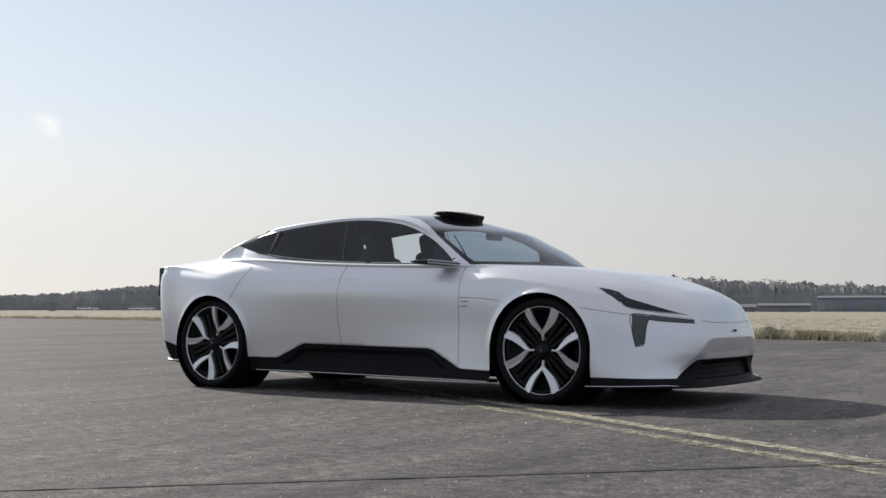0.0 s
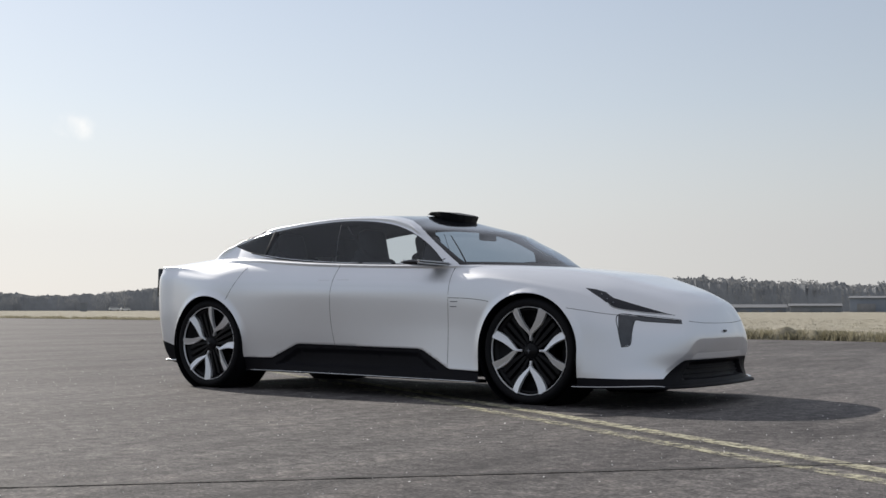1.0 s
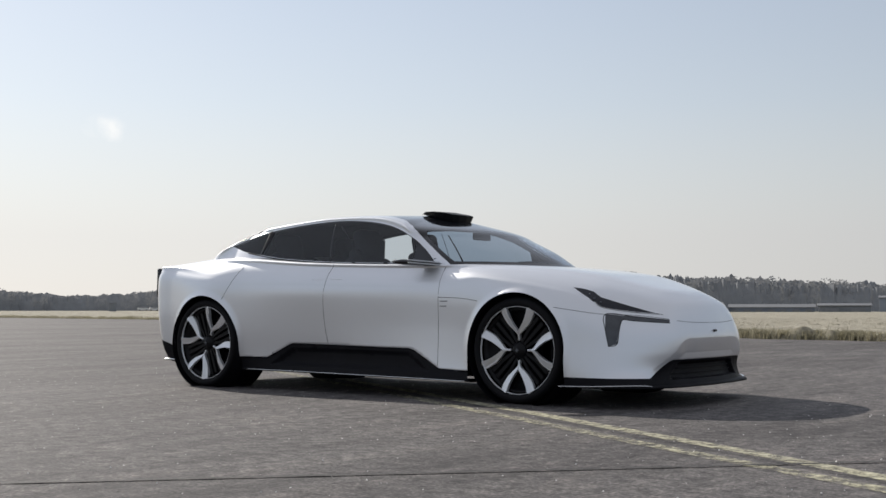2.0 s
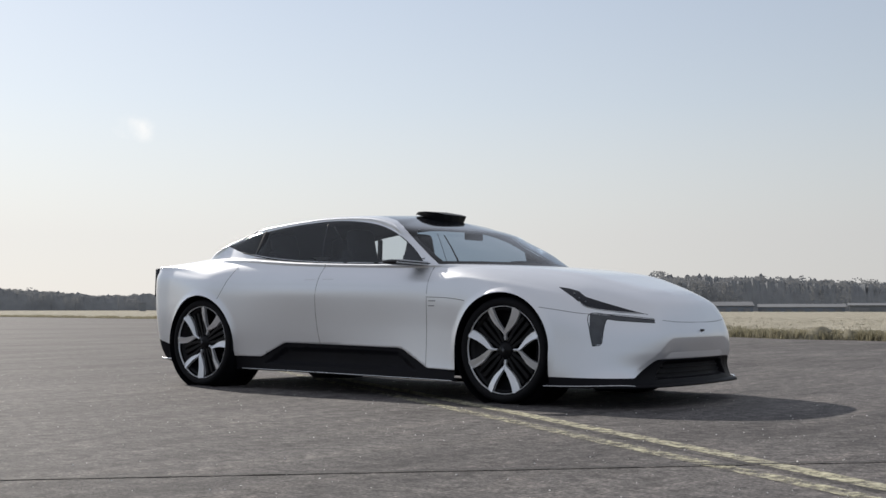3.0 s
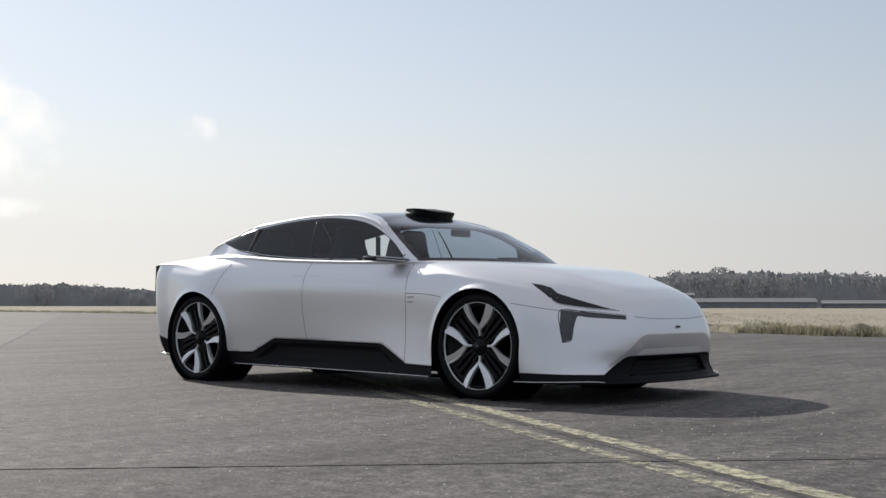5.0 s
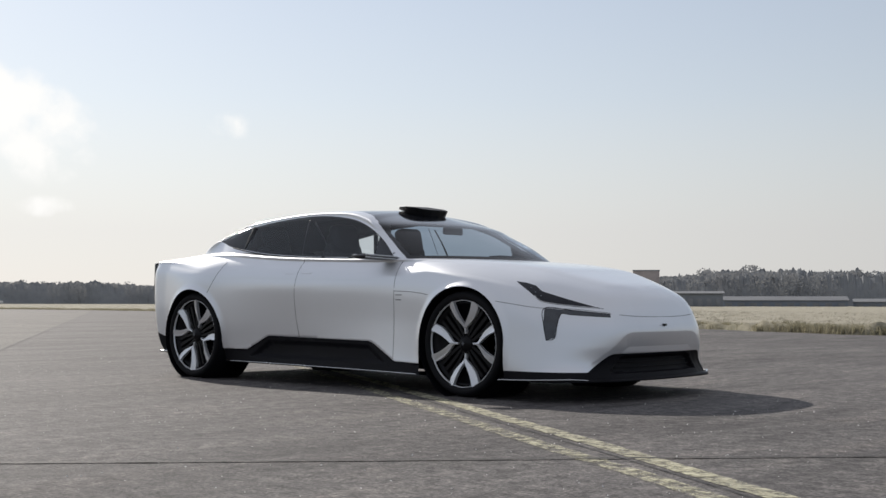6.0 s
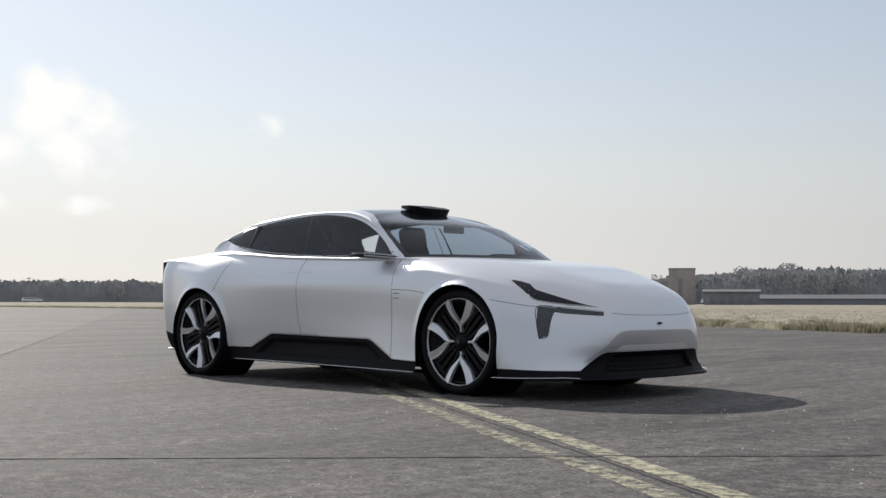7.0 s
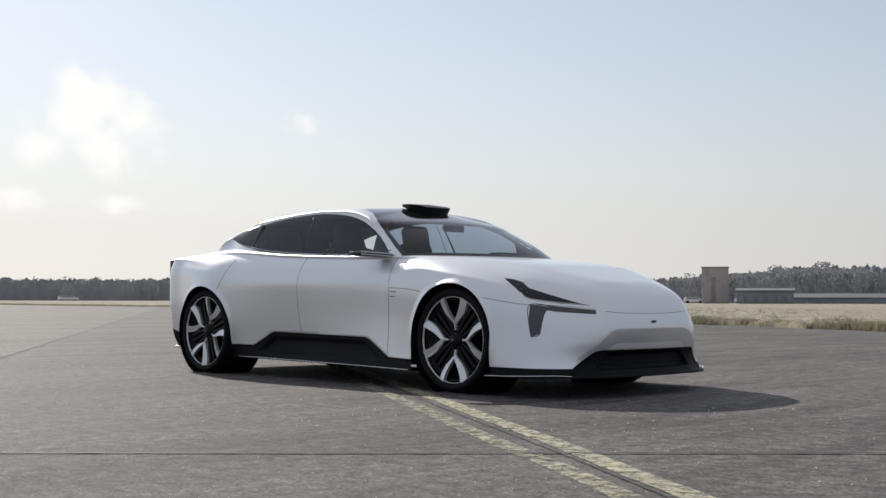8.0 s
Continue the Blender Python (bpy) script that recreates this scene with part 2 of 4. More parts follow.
def cut(skin, us, vs, regions):
    """Triangles of the skin, split along the regions' outlines. Regions: (name, view, outline); the first that holds a triangle takes it."""
    nu, nv = len(us), len(vs)
    uv = np.stack(np.meshgrid(us, vs, indexing="ij"), -1).reshape(-1, 2)
    idx = np.arange(nu * nv).reshape(nu, nv)
    a, b, c, d = idx[:-1, :-1].ravel(), idx[1:, :-1].ravel(), idx[1:, 1:].ravel(), idx[:-1, 1:].ravel()
    odd = (np.add.outer(np.arange(nu - 1), np.arange(nv - 1)).ravel() % 2).astype(bool)
    t1 = np.where(odd[:, None], np.stack([a, b, c], 1), np.stack([a, b, d], 1))
    t2 = np.where(odd[:, None], np.stack([a, c, d], 1), np.stack([b, c, d], 1))
    tris = np.concatenate([t1, t2])
    edges = np.unique(np.sort(np.concatenate([tris[:, [0, 1]], tris[:, [1, 2]], tris[:, [2, 0]]]), axis=1), axis=0)
    locked = np.zeros(len(uv), bool)
    for name, view, outline in regions:
        p = skin.at(uv[:, 0], uv[:, 1])
        sd, near = poly_dist(VIEWS[view](p, uv), outline)
        e0, e1 = edges[:, 0], edges[:, 1]
        cross = (sd[e0] * sd[e1] < 0)
        pick = np.where((np.abs(sd[e0]) < np.abs(sd[e1])) & ~locked[e0] | locked[e1], e0, e1)[cross]
        pick = np.unique(pick)
        pick = pick[~locked[pick]]
        if len(pick):
            end = (uv[pick, 0] <= us[0]) | (uv[pick, 0] >= us[-1])
            moved = settle(skin, uv[pick], view, near[pick])
            # the halves must still meet on the centre line
            moved[end, 0] = uv[pick[end], 0]
            uv[pick] = moved
            locked[pick] = True
    p = skin.at(uv[:, 0], uv[:, 1])
    # triangles take the region of their middle
    mid_uv = uv[tris].mean(axis=1)
    mid_p = p[tris].mean(axis=1)
    label = np.full(len(tris), -1)
    for i, (name, view, outline) in enumerate(regions):
        sd, _ = poly_dist(VIEWS[view](mid_p, mid_uv), outline)
        label[(label < 0) & (sd < 0)] = i
    n = skin.normal(uv[:, 0], uv[:, 1], skin.at)
    return p, n, tris, label


# ---------- the car's nets: (x forward, outboard from the centre line, z up) ----------
def level_row(x, ws, zs):
    return [(x, w, z) for w, z in zip(ws, zs)]


BODY_NET = [
    [(-2.31, 0, .24), (-2.35, 0, .36), (-2.37, 0, .55), (-2.36, 0, .75), (-2.34, 0, .90), (-2.29, 0, 1.01), (-2.05, 0, 1.05), (-1.7, 0, 1.11)],
    [(-2.28, .42, .24), (-2.32, .43, .36), (-2.35, .44, .55), (-2.34, .44, .75), (-2.32, .44, .90), (-2.27, .43, 1.01), (-2.04, .36, 1.05), (-1.68, .25, 1.11)],
    [(-2.12, .80, .22), (-2.17, .83, .34), (-2.21, .845, .55), (-2.235, .84, .75), (-2.24, .83, .90), (-2.225, .80, 1.01), (-1.95, .66, 1.05), (-1.62, .42, 1.12)],
    level_row(-1.98, (.84, .87, .89, .89, .88, .84), (.19, .30, .55, .75, .90, 1.005)) + [(-1.76, .70, 1.06), (-1.5, .46, 1.13)],
    level_row(-1.55, (.87, .91, .945, .945, .92, .865), (.165, .28, .50, .75, .90, 1.0)) + [(-1.45, .76, 1.07), (-1.4, .48, 1.14)],
    level_row(-1.10, (.86, .875, .90, .91, .898, .855), (.16, .28, .50, .74, .90, .995)) + [(-1.1, .785, 1.06), (-1.1, .5, 1.10)],
    level_row(-.5, (.87, .85, .875, .90, .895, .85), (.155, .28, .50, .74, .89, .985)) + [(-.5, .80, 1.015), (-.5, .5, 1.02)],
    level_row(.2, (.905, .88, .885, .90, .893, .847), (.15, .28, .50, .73, .88, .965)) + [(.2, .80, .985), (.2, .5, .98)],
    level_row(.8, (.93, .91, .90, .905, .895, .845), (.145, .27, .50, .72, .86, .955)) + [(.82, .79, .972), (.9, .4, .97)],
    level_row(1.2, (.945, .925, .92, .925, .902, .838), (.14, .26, .48, .70, .832, .912)) + [(1.22, .62, .961), (1.22, 0, .97)],
    level_row(1.55, (.95, .94, .94, .94, .905, .78), (.14, .25, .47, .68, .80, .885)) + [(1.55, .52, .94), (1.55, 0, .945)],
    level_row(1.93, (.935, .94, .925, .905, .86, .70), (.14, .24, .41, .59, .715, .82)) + [(1.9, .42, .895), (1.9, 0, .90)],
    [(2.30, .87, .14), (2.27, .845, .24), (2.26, .82, .38), (2.24, .80, .52), (2.21, .765, .63), (2.15, .63, .768), (2.09, .37, .845), (2.08, 0, .852)],
    [(2.51, .62, .14), (2.49, .57, .24), (2.505, .56, .36), (2.505, .545, .46), (2.48, .53, .55), (2.41, .48, .685), (2.29, .27, .785), (2.24, 0, .805)],
    [(2.57, .31, .14), (2.54, .28, .24), (2.558, .28, .36), (2.558, .27, .46), (2.53, .265, .55), (2.465, .24, .685), (2.36, .14, .765), (2.32, 0, .78)],
    [(2.585, 0, .14), (2.55, 0, .24), (2.57, 0, .36), (2.575, 0, .46), (2.545, 0, .55), (2.485, 0, .68), (2.40, 0, .745), (2.37, 0, .76)],
]
ROOF_NET = [
    [(-1.86, 0, 1.055), (-1.66, 0, 1.13), (-1.4, 0, 1.215), (-1.1, 0, 1.295), (-.9, 0, 1.335), (-.7, 0, 1.375)],
    [(-1.78, .63, 1.055), (-1.62, .672, 1.122), (-1.45, .645, 1.19), (-1.22, .60, 1.268), (-1.02, .52, 1.322), (-.68, 0, 1.382)],
    [(-1.47, .76, 1.06), (-1.41, .722, 1.155), (-1.33, .697, 1.208), (-1.19, .668, 1.265), (-1.04, .60, 1.315), (-.62, 0, 1.388)],
    [(-1.0, .79, 1.06), (-1.0, .762, 1.13), (-.99, .73, 1.205), (-.97, .695, 1.283), (-.92, .61, 1.338), (-.5, 0, 1.398)],
    [(-.4, .81, 1.0), (-.4, .777, 1.10), (-.4, .737, 1.21), (-.4, .68, 1.327), (-.39, .60, 1.372), (-.25, 0, 1.41)],
    [(.1, .817, .98), (.1, .785, 1.08), (.1, .747, 1.19), (.1, .69, 1.308), (.09, .61, 1.362), (0, 0, 1.41)],
    [(.5, .82, .972), (.47, .795, 1.05), (.44, .765, 1.13), (.38, .715, 1.24), (.32, .63, 1.322), (.12, 0, 1.402)],
    [(.80, .823, .96), (.73, .803, 1.025), (.65, .778, 1.09), (.53, .735, 1.178), (.45, .645, 1.272), (.24, 0, 1.388)],
    [(1.0, .80, .95), (.905, .765, 1.02), (.81, .72, 1.085), (.67, .65, 1.175), (.55, .54, 1.26), (.34, 0, 1.37)],
    [(1.15, .60, .955), (1.07, .575, 1.018), (.98, .54, 1.085), (.83, .475, 1.172), (.69, .385, 1.25), (.43, 0, 1.348)],
    [(1.225, .30, .957), (1.15, .285, 1.02), (1.05, .265, 1.09), (.90, .23, 1.178), (.76, .185, 1.247), (.51, 0, 1.325)],
    [(1.245, 0, .957), (1.17, 0, 1.023), (1.07, 0, 1.093), (.92, 0, 1.18), (.79, 0, 1.243), (.57, 0, 1.308)],
]
WHEEL_X, WHEEL_Z, WHEEL_W, TYRE_R = 1.55, .365, .925, .365


def arch(x, r, n=40):
    return [(x + r * math.cos(a), WHEEL_Z + r * math.sin(a)) for a in np.linspace(0, math.pi, n)] + [(x - r, 0), (x + r, 0)]


CLADDING = [(-1.2, .02), (-1.2, .262), (-.87, .262), (-.62, .37), (-.585, .378), (.61, .362), (.66, .35), (.90, .225), (1.2, .215), (1.2, .02)]
RECESS = [(-.86, .20), (-.60, .345), (.60, .335), (.82, .20)]


def body_shape(p):
    """How far the skin is pressed out or in: flared lips round the wheels, a hollow in the dark sill, a set-back lower nose."""
    d = np.zeros(len(p))
    side = p[:, 1] > .6
    for x in (-WHEEL_X, WHEEL_X):
        r = np.hypot(p[:, 0] - x, p[:, 2] - WHEEL_Z)
        d += side * .016 * np.clip(1 - (r - .39) / .06, 0, 1) ** 2 * (r > .2)
    q = p[:, [0, 2]]
    sd, _ = poly_dist(q, RECESS)
    d -= side * .022 * np.clip(-sd / .03, 0, 1)
    sd, _ = poly_dist(q, CLADDING)
    d -= side * .007 * np.clip(-sd / .008, 0, 1)
    nose = p[:, 0] > 2.0
    sd, _ = poly_dist(p[:, 1:], NOSE_PANEL)
    d -= nose * .026 * np.clip(-sd / .10, 0, 1)
    sd, _ = poly_dist(p[:, 1:], GRILLE)
    d -= nose * .008 * np.clip(-sd / .02, 0, 1)
    sd, _ = poly_dist(p[:, 1:], INTAKE)
    d -= nose * .035 * np.clip(-sd / .018, 0, 1)
    return d


NOSE_PANEL = [(-.1, .452), (.37, .452), (.43, .438), (.80, .150), (.80, .05), (-.1, .05)]
INTAKE = [(-.1, .288), (.40, .288), (.43, .280), (.55, .192), (-.1, .192)]
GRILLE = [(-.1, .310), (.52, .310), (.56, .298), (.75, .160), (.75, .12), (-.1, .12)]


def creased(net):
    """Adds a level on each side of the shoulder: a tight edge at the tail, a soft one on the bonnet."""
    out = []
    for i, col in enumerate(np.array(net, float)):
        if 4 <= i <= 8:
            # one even curve from the door's widest line up to the window
            a, c = col[3], col[6]
            b = np.array([(a[0] + c[0]) / 2, a[1], a[2] + .6 * (c[2] - a[2])])
            curve = [a * (1 - t) ** 2 + 2 * b * t * (1 - t) + c * t * t for t in (.30, .48, .66, .83)]
            out.append(np.concatenate([col[:4], curve, col[6:]]))
            continue
        t = float(np.interp(i, [0, 3], [.16, .26]))
        if i >= 9:
            out.append(np.concatenate([col[:4], spl(col, np.array([4, 4.5, 5, 5.5])), col[6:]]))
            continue
        out.append(np.concatenate([col[:5], [col[5] + (col[4] - col[5]) * t], [col[5]], [col[5] + (col[6] - col[5]) * t], col[6:]]))
    return np.array(out) * [1, 1.022, 1]


BODY = Skin(creased(BODY_NET), body_shape)
ROOF = Skin(ROOF_NET)


# ---------- mesh helpers ----------
def mesh_of(name, verts, faces, mat, smooth=True, normals=None):
    me = bpy.data.meshes.new(name)
    me.from_pydata([tuple(map(float, v)) for v in verts], [], [tuple(map(int, f)) for f in faces])
    me.materials.append(mat)
    if smooth:
        me.polygons.foreach_set("use_smooth", [True] * len(me.polygons))
    me.update()
    if normals is not None:
        me.normals_split_custom_set_from_vertices([tuple(map(float, v)) for v in normals])
    return me


def part(name, data, mat, parent, label=""):
    """Links a bmesh or a mesh as one object under a thing or a part."""
    if isinstance(data, bmesh.types.BMesh):
        me = bpy.data.meshes.new(name)
        data.normal_update()
        data.to_mesh(me)
        data.free()
        me.materials.append(mat)
    else:
        me = data
    ob = new(name, me)
    if parent is not None:
        ob.parent = parent
    if label:
        tagged(ob, label)
    return ob


def thing(name, label, category, m=None, group="", kind=""):
    ob = new(name)
    ob.empty_display_size = .2
    if m is not None:
        ob.matrix_world = m
    return tagged(ob, label, category, group, kind)


def rounded(size, at=(0, 0, 0), bevel=.02, seg=3, turn=None):
    """A box with rounded edges, as a bmesh."""
    bm = bmesh.new()
    bmesh.ops.create_cube(bm, size=1)
    bmesh.ops.scale(bm, vec=size, verts=bm.verts)
    bmesh.ops.bevel(bm, geom=bm.edges[:], offset=min(bevel, min(size) * .49), segments=seg, affect="EDGES", profile=.5)
    for f in bm.faces:
        f.smooth = True
    if turn is not None:
        bmesh.ops.transform(bm, matrix=turn, verts=bm.verts)
    bmesh.ops.translate(bm, vec=at, verts=bm.verts)
    return bm


def lathe(profile, seg=72, name="lathe", mat=None, smooth=True):
    """Turns (radius, y) points round the y axis."""
    verts, faces = [], []
    n = len(profile)
    for i in range(seg):
        a = 2 * math.pi * i / seg
        verts += [(r * math.cos(a), y, r * math.sin(a)) for r, y in profile]
    for i in range(seg):
        j = (i + 1) % seg
        faces += [(i * n + k, j * n + k, j * n + k + 1, i * n + k + 1) for k in range(n - 1)]
    return mesh_of(name, verts, faces, mat, smooth)


def tube(name, pts, r, mat, parent, seg=6, flat=1.0, label=""):
    """A thin rod along points."""
    p = np.array(pts, float)
    t = np.gradient(p, axis=0)
    t /= np.maximum(np.linalg.norm(t, axis=1, keepdims=True), 1e-9)
    up = np.array([0, 0, 1.0])
    a = np.cross(t, up)
    bad = np.linalg.norm(a, axis=1) < .1
    a[bad] = np.cross(t[bad], np.array([0, 1.0, 0]))
    a /= np.linalg.norm(a, axis=1, keepdims=True)
    b = np.cross(a, t)
    verts, faces = [], []
    for i in range(len(p)):
        for k in range(seg):
            ang = 2 * math.pi * k / seg
            verts.append(p[i] + r * (math.cos(ang) * a[i] + flat * math.sin(ang) * b[i]))
    for i in range(len(p) - 1):
        for k in range(seg):
            faces.append((i * seg + k, i * seg + (k + 1) % seg, (i + 1) * seg + (k + 1) % seg, (i + 1) * seg + k))
    faces += [tuple(range(seg))[::-1], tuple((len(p) - 1) * seg + k for k in range(seg))]
    return part(name, mesh_of(name, verts, faces, mat), mat, parent, label)


def prism(outline, y0, y1, name, mat, bevel=0.0):
    """An outline in (x, z) given thickness along y."""
    bm = bmesh.new()
    vs = [bm.verts.new((x, y0, z)) for x, z in outline]
    f = bm.faces.new(vs)
    ex = bmesh.ops.extrude_face_region(bm, geom=[f])
    bmesh.ops.translate(bm, vec=(0, y1 - y0, 0), verts=[v for v in ex["geom"] if isinstance(v, bmesh.types.BMVert)])
    bmesh.ops.recalc_face_normals(bm, faces=bm.faces)
    if bevel:
        bmesh.ops.bevel(bm, geom=[e for e in bm.edges if e.calc_face_angle(0) > .6], offset=bevel, segments=2, affect="EDGES")
    me = bpy.data.meshes.new(name)
    bm.to_mesh(me)
    bm.free()
    me.materials.append(mat)
    return me


# ---------- the car ----------
car = thing("car", "pearl white low fastback saloon car parked on old asphalt", "car", pose(0, .02, 0))


def skin_piece(name, sk, us, vs, regions, spec, back=0.0):
    """Cuts a skin and links its named pieces for both sides; spec: name -> (part name, material, label, joined over both sides)."""
    p, n, tris, label = cut(sk, us, vs, regions)
    names = [r[0] for r in regions] + ["rest"]
    for i, key in enumerate(names):
        if key not in spec or spec[key] is None:
            continue
        pname, mat, lab, joined = spec[key]
        pick = tris[label == (i if key != "rest" else -1)]
        if not len(pick):
            continue
        used, inv = np.unique(pick, return_inverse=True)
        tri = inv.reshape(-1, 3)
        sides = []
        for s in (-1, 1):
            k = np.array([1, s, 1.0])
            sides.append(((p[used] - n[used] * back) * k, tri if s < 0 else tri[:, ::-1], n[used] * k))
        if joined:
            off = len(used)
            pieces = [(np.concatenate([sides[0][0], sides[1][0]]), np.concatenate([sides[0][1], sides[1][1] + off]), np.concatenate([sides[0][2], sides[1][2]]))]
        else:
            pieces = sides
        for v, f, nn in pieces:
            part(pname, mesh_of(pname, v, f, mat, True, nn), mat, car, lab)


VIEWS["front"] = lambda p, uv: np.where((p[:, 0] > 1.95)[:, None], p[:, 1:], p[:, 1:] + 50)
VIEWS["rear"] = lambda p, uv: np.where((p[:, 0] < -2.0)[:, None], p[:, 1:], p[:, 1:] + 50)

HEADLIGHT = [(1.915, .790), (1.985, .779), (2.05, .760), (2.11, .722), (2.183, .697), (2.447, .606), (2.32, .618), (2.157, .647), (2.10, .682), (2.043, .720)]
DAY_LIGHT = [(2.176, .610), (2.32, .595), (2.483, .571), (2.489, .551), (2.32, .567), (2.271, .573), (2.266, .50), (2.262, .416), (2.217, .401), (2.192, .50)]
REAR_SEAM = [(-1.165, .985), (-1.21, .92), (-1.27, .82), (-1.33, .725)]
MID_SEAM = [(-.185, .99), (-.215, .88), (-.235, .70), (-.232, .52), (-.205, .36)]
FRONT_SEAM = [(.885, .97), (.885, .70), (.885, .40), (.885, .23)]
WING_LINE = [(.885, .728), (1.05, .722), (1.16, .712), (1.24, .70)]
NOSE_LINE = [(1.848, .655), (1.96, .638), (2.147, .611), (2.32, .603), (2.48, .578)]
FRONT_DOOR = MID_SEAM + FRONT_SEAM[::-1]
REAR_DOOR = REAR_SEAM + [(-1.18, .60), (-1.12, .25)] + MID_SEAM[::-1]
BUMPER = [(1.84, .656), (1.96, .638), (2.147, .611), (2.32, .603), (2.48, .578), (2.70, .56), (2.70, .05), (1.88, .05)]
WINDOW = smooth_poly([(.782, .978), (.26, .992), (-.26, 1.012), (-.75, 1.048), (-1.03, 1.085), (-1.24, 1.115), (-1.45, 1.172)], 6, False).tolist() + \
    smooth_poly([(-1.45, 1.172), (-1.22, 1.245), (-.97, 1.286), (-.63, 1.322), (-.3, 1.337), (-.06, 1.328), (.17, 1.298), (.34, 1.252), (.52, 1.172), (.67, 1.075), (.782, .978)], 6, False).tolist()[1:-1]
FOOTPRINT = [(-1.52, -.2), (-1.52, .48), (-1.36, .66), (-.9, .775), (-.3, .795), (.4, .80), (.85, .79), (.98, .74), (1.10, .52), (1.17, .25), (1.18, -.2)]

body_regions = [
    ("hole", "xz", arch(-WHEEL_X, .392)), ("hole", "xz", arch(WHEEL_X, .392)),
    ("inside", "xy", FOOTPRINT),
    ("headlight", "xz", HEADLIGHT), ("daylight", "xz", DAY_LIGHT),
    ("splitter", "xz", [(1.88, .02), (1.88, .200), (2.70, .192), (2.70, .02)]), ("intake", "front", INTAKE), ("grille", "front", GRILLE),
    ("cladding", "xz", CLADDING), ("diffuser", "xz", [(-2.6, .02), (-2.6, .40), (-2.2, .40), (-1.9, .31), (-1.9, .02)]),
    ("tail", "rear", [(-.1, .955), (.80, .955), (.815, .965), (.87, .965), (.87, .76), (.80, .72), (.775, .76), (.77, .925), (-.1, .925)]),
    ("front_door", "xz", FRONT_DOOR), ("rear_door", "xz", REAR_DOOR), ("bumper", "xz", BUMPER),
]
# two pieces carry the name hole and inside, and are left open
skin_piece("body", BODY, even(BODY, 430, 3), np.concatenate([np.linspace(0, 4, 58), np.linspace(4, 7, 34)[1:], np.linspace(7, 9, 26)[1:]]), body_regions, {
    "headlight": ("headlight", LIGHT_DARK, "slim smoked black headlight cover", False),
    "daylight": ("daytime_light", LIGHT_GREY, "grey hammer-shaped daytime light", False),
    "grille": ("grille", BLACK_TRIM, "black lower grille panel", True),
    "intake": ("air_intake", BLACK_TRIM, "matt black recessed air intake", True),
    "splitter": ("front_splitter", BLACK_TRIM, "satin black front splitter", False),
    "cladding": ("side_cladding", BLACK_TRIM, "black trapezoid sill cladding", False),
    "diffuser": ("rear_diffuser", BLACK_TRIM, "satin black rear diffuser", True),
    "tail": ("tail_light", LIGHT_DARK, "dark full-width tail light", True),
    "front_door": ("front_door", PAINT, "", False), "rear_door": ("rear_door", PAINT, "", False),
    "bumper": ("front_bumper", PAINT, "", True), "rest": ("body", PAINT, "glossy pearl white body panels", True)})

SCREEN = [(7.90, .52), (7.82, .9), (7.75, 1.6), (7.68, 2.4), (7.62, 3.0), (7.80, 3.75), (8.6, 3.95), (11.2, 3.95), (11.2, .50)]
DARK_ROOF = [(-.2, 4.15), (4, 4.12), (5.2, 4.1), (6.2, 4.05), (6.95, 3.95), (7.28, 3.6), (7.42, 2.8), (7.45, 1.8), (7.5, 1.0), (7.58, .45), (7.6, -.2), (11.2, -.2), (11.2, 5.2), (-.2, 5.2)]


def clip_right(poly, line):
    """The part of an outline in front of a leaning line ((x0, z0), (x1, z1))."""
    (x0, z0), (x1, z1) = line
    side = lambda q: (q[0] - x0) * (z1 - z0) - (q[1] - z0) * (x1 - x0)
    out = []
    for a, b in zip(poly, poly[1:] + poly[:1]):
        sa, sb = side(a), side(b)
        if sa >= 0:
            out.append(a)
        if (sa >= 0) != (sb >= 0):
            f = sa / (sa - sb)
            out.append((a[0] + f * (b[0] - a[0]), a[1] + f * (b[1] - a[1])))
    return out


B_LINE, C_LINE = ((-.262, .9), (-.318, 1.4)), ((-1.085, 1.0), (-.945, 1.32))
S_LINE = ((.575, .9), (.565, 1.4))
roof_regions = [("sail", "xz", clip_right(WINDOW, S_LINE)), ("front_glass", "xz", clip_right(WINDOW, B_LINE)), ("rear_glass", "xz", clip_right(WINDOW, C_LINE)), ("quarter_glass", "xz", WINDOW),
                ("screen", "uv", SCREEN), ("dark_roof", "uv", DARK_ROOF)]
roof_u, roof_v = even(ROOF, 230, 2), np.linspace(0, 5, 60)
skin_piece("roof", ROOF, roof_u, roof_v, roof_regions, {
    "sail": ("mirror_sail", GLOSS_BLACK, "black corner panel behind the mirror", False),
    "front_glass": ("front_side_window", SIDE_GLASS, "tinted front side window", False), "rear_glass": ("rear_side_window", REAR_GLASS, "dark rear side window", False),
    "quarter_glass": ("quarter_window", REAR_GLASS, "dark quarter window", False), "screen": ("windscreen", WINDSCREEN, "large raked windscreen", True),
    "dark_roof": ("glass_roof", GLOSS_BLACK, "black panoramic glass roof", True), "rest": ("roof_arch", PAINT, "white roof arch and pillars", True)})
skin_piece("lining", ROOF, even(ROOF, 90, 2), np.linspace(0, 5, 28), roof_regions, {
    "dark_roof": ("headliner", CABIN, "dark headliner", True), "rest": ("pillar_trim", CABIN, "dark pillar trim", True)}, back=.018)


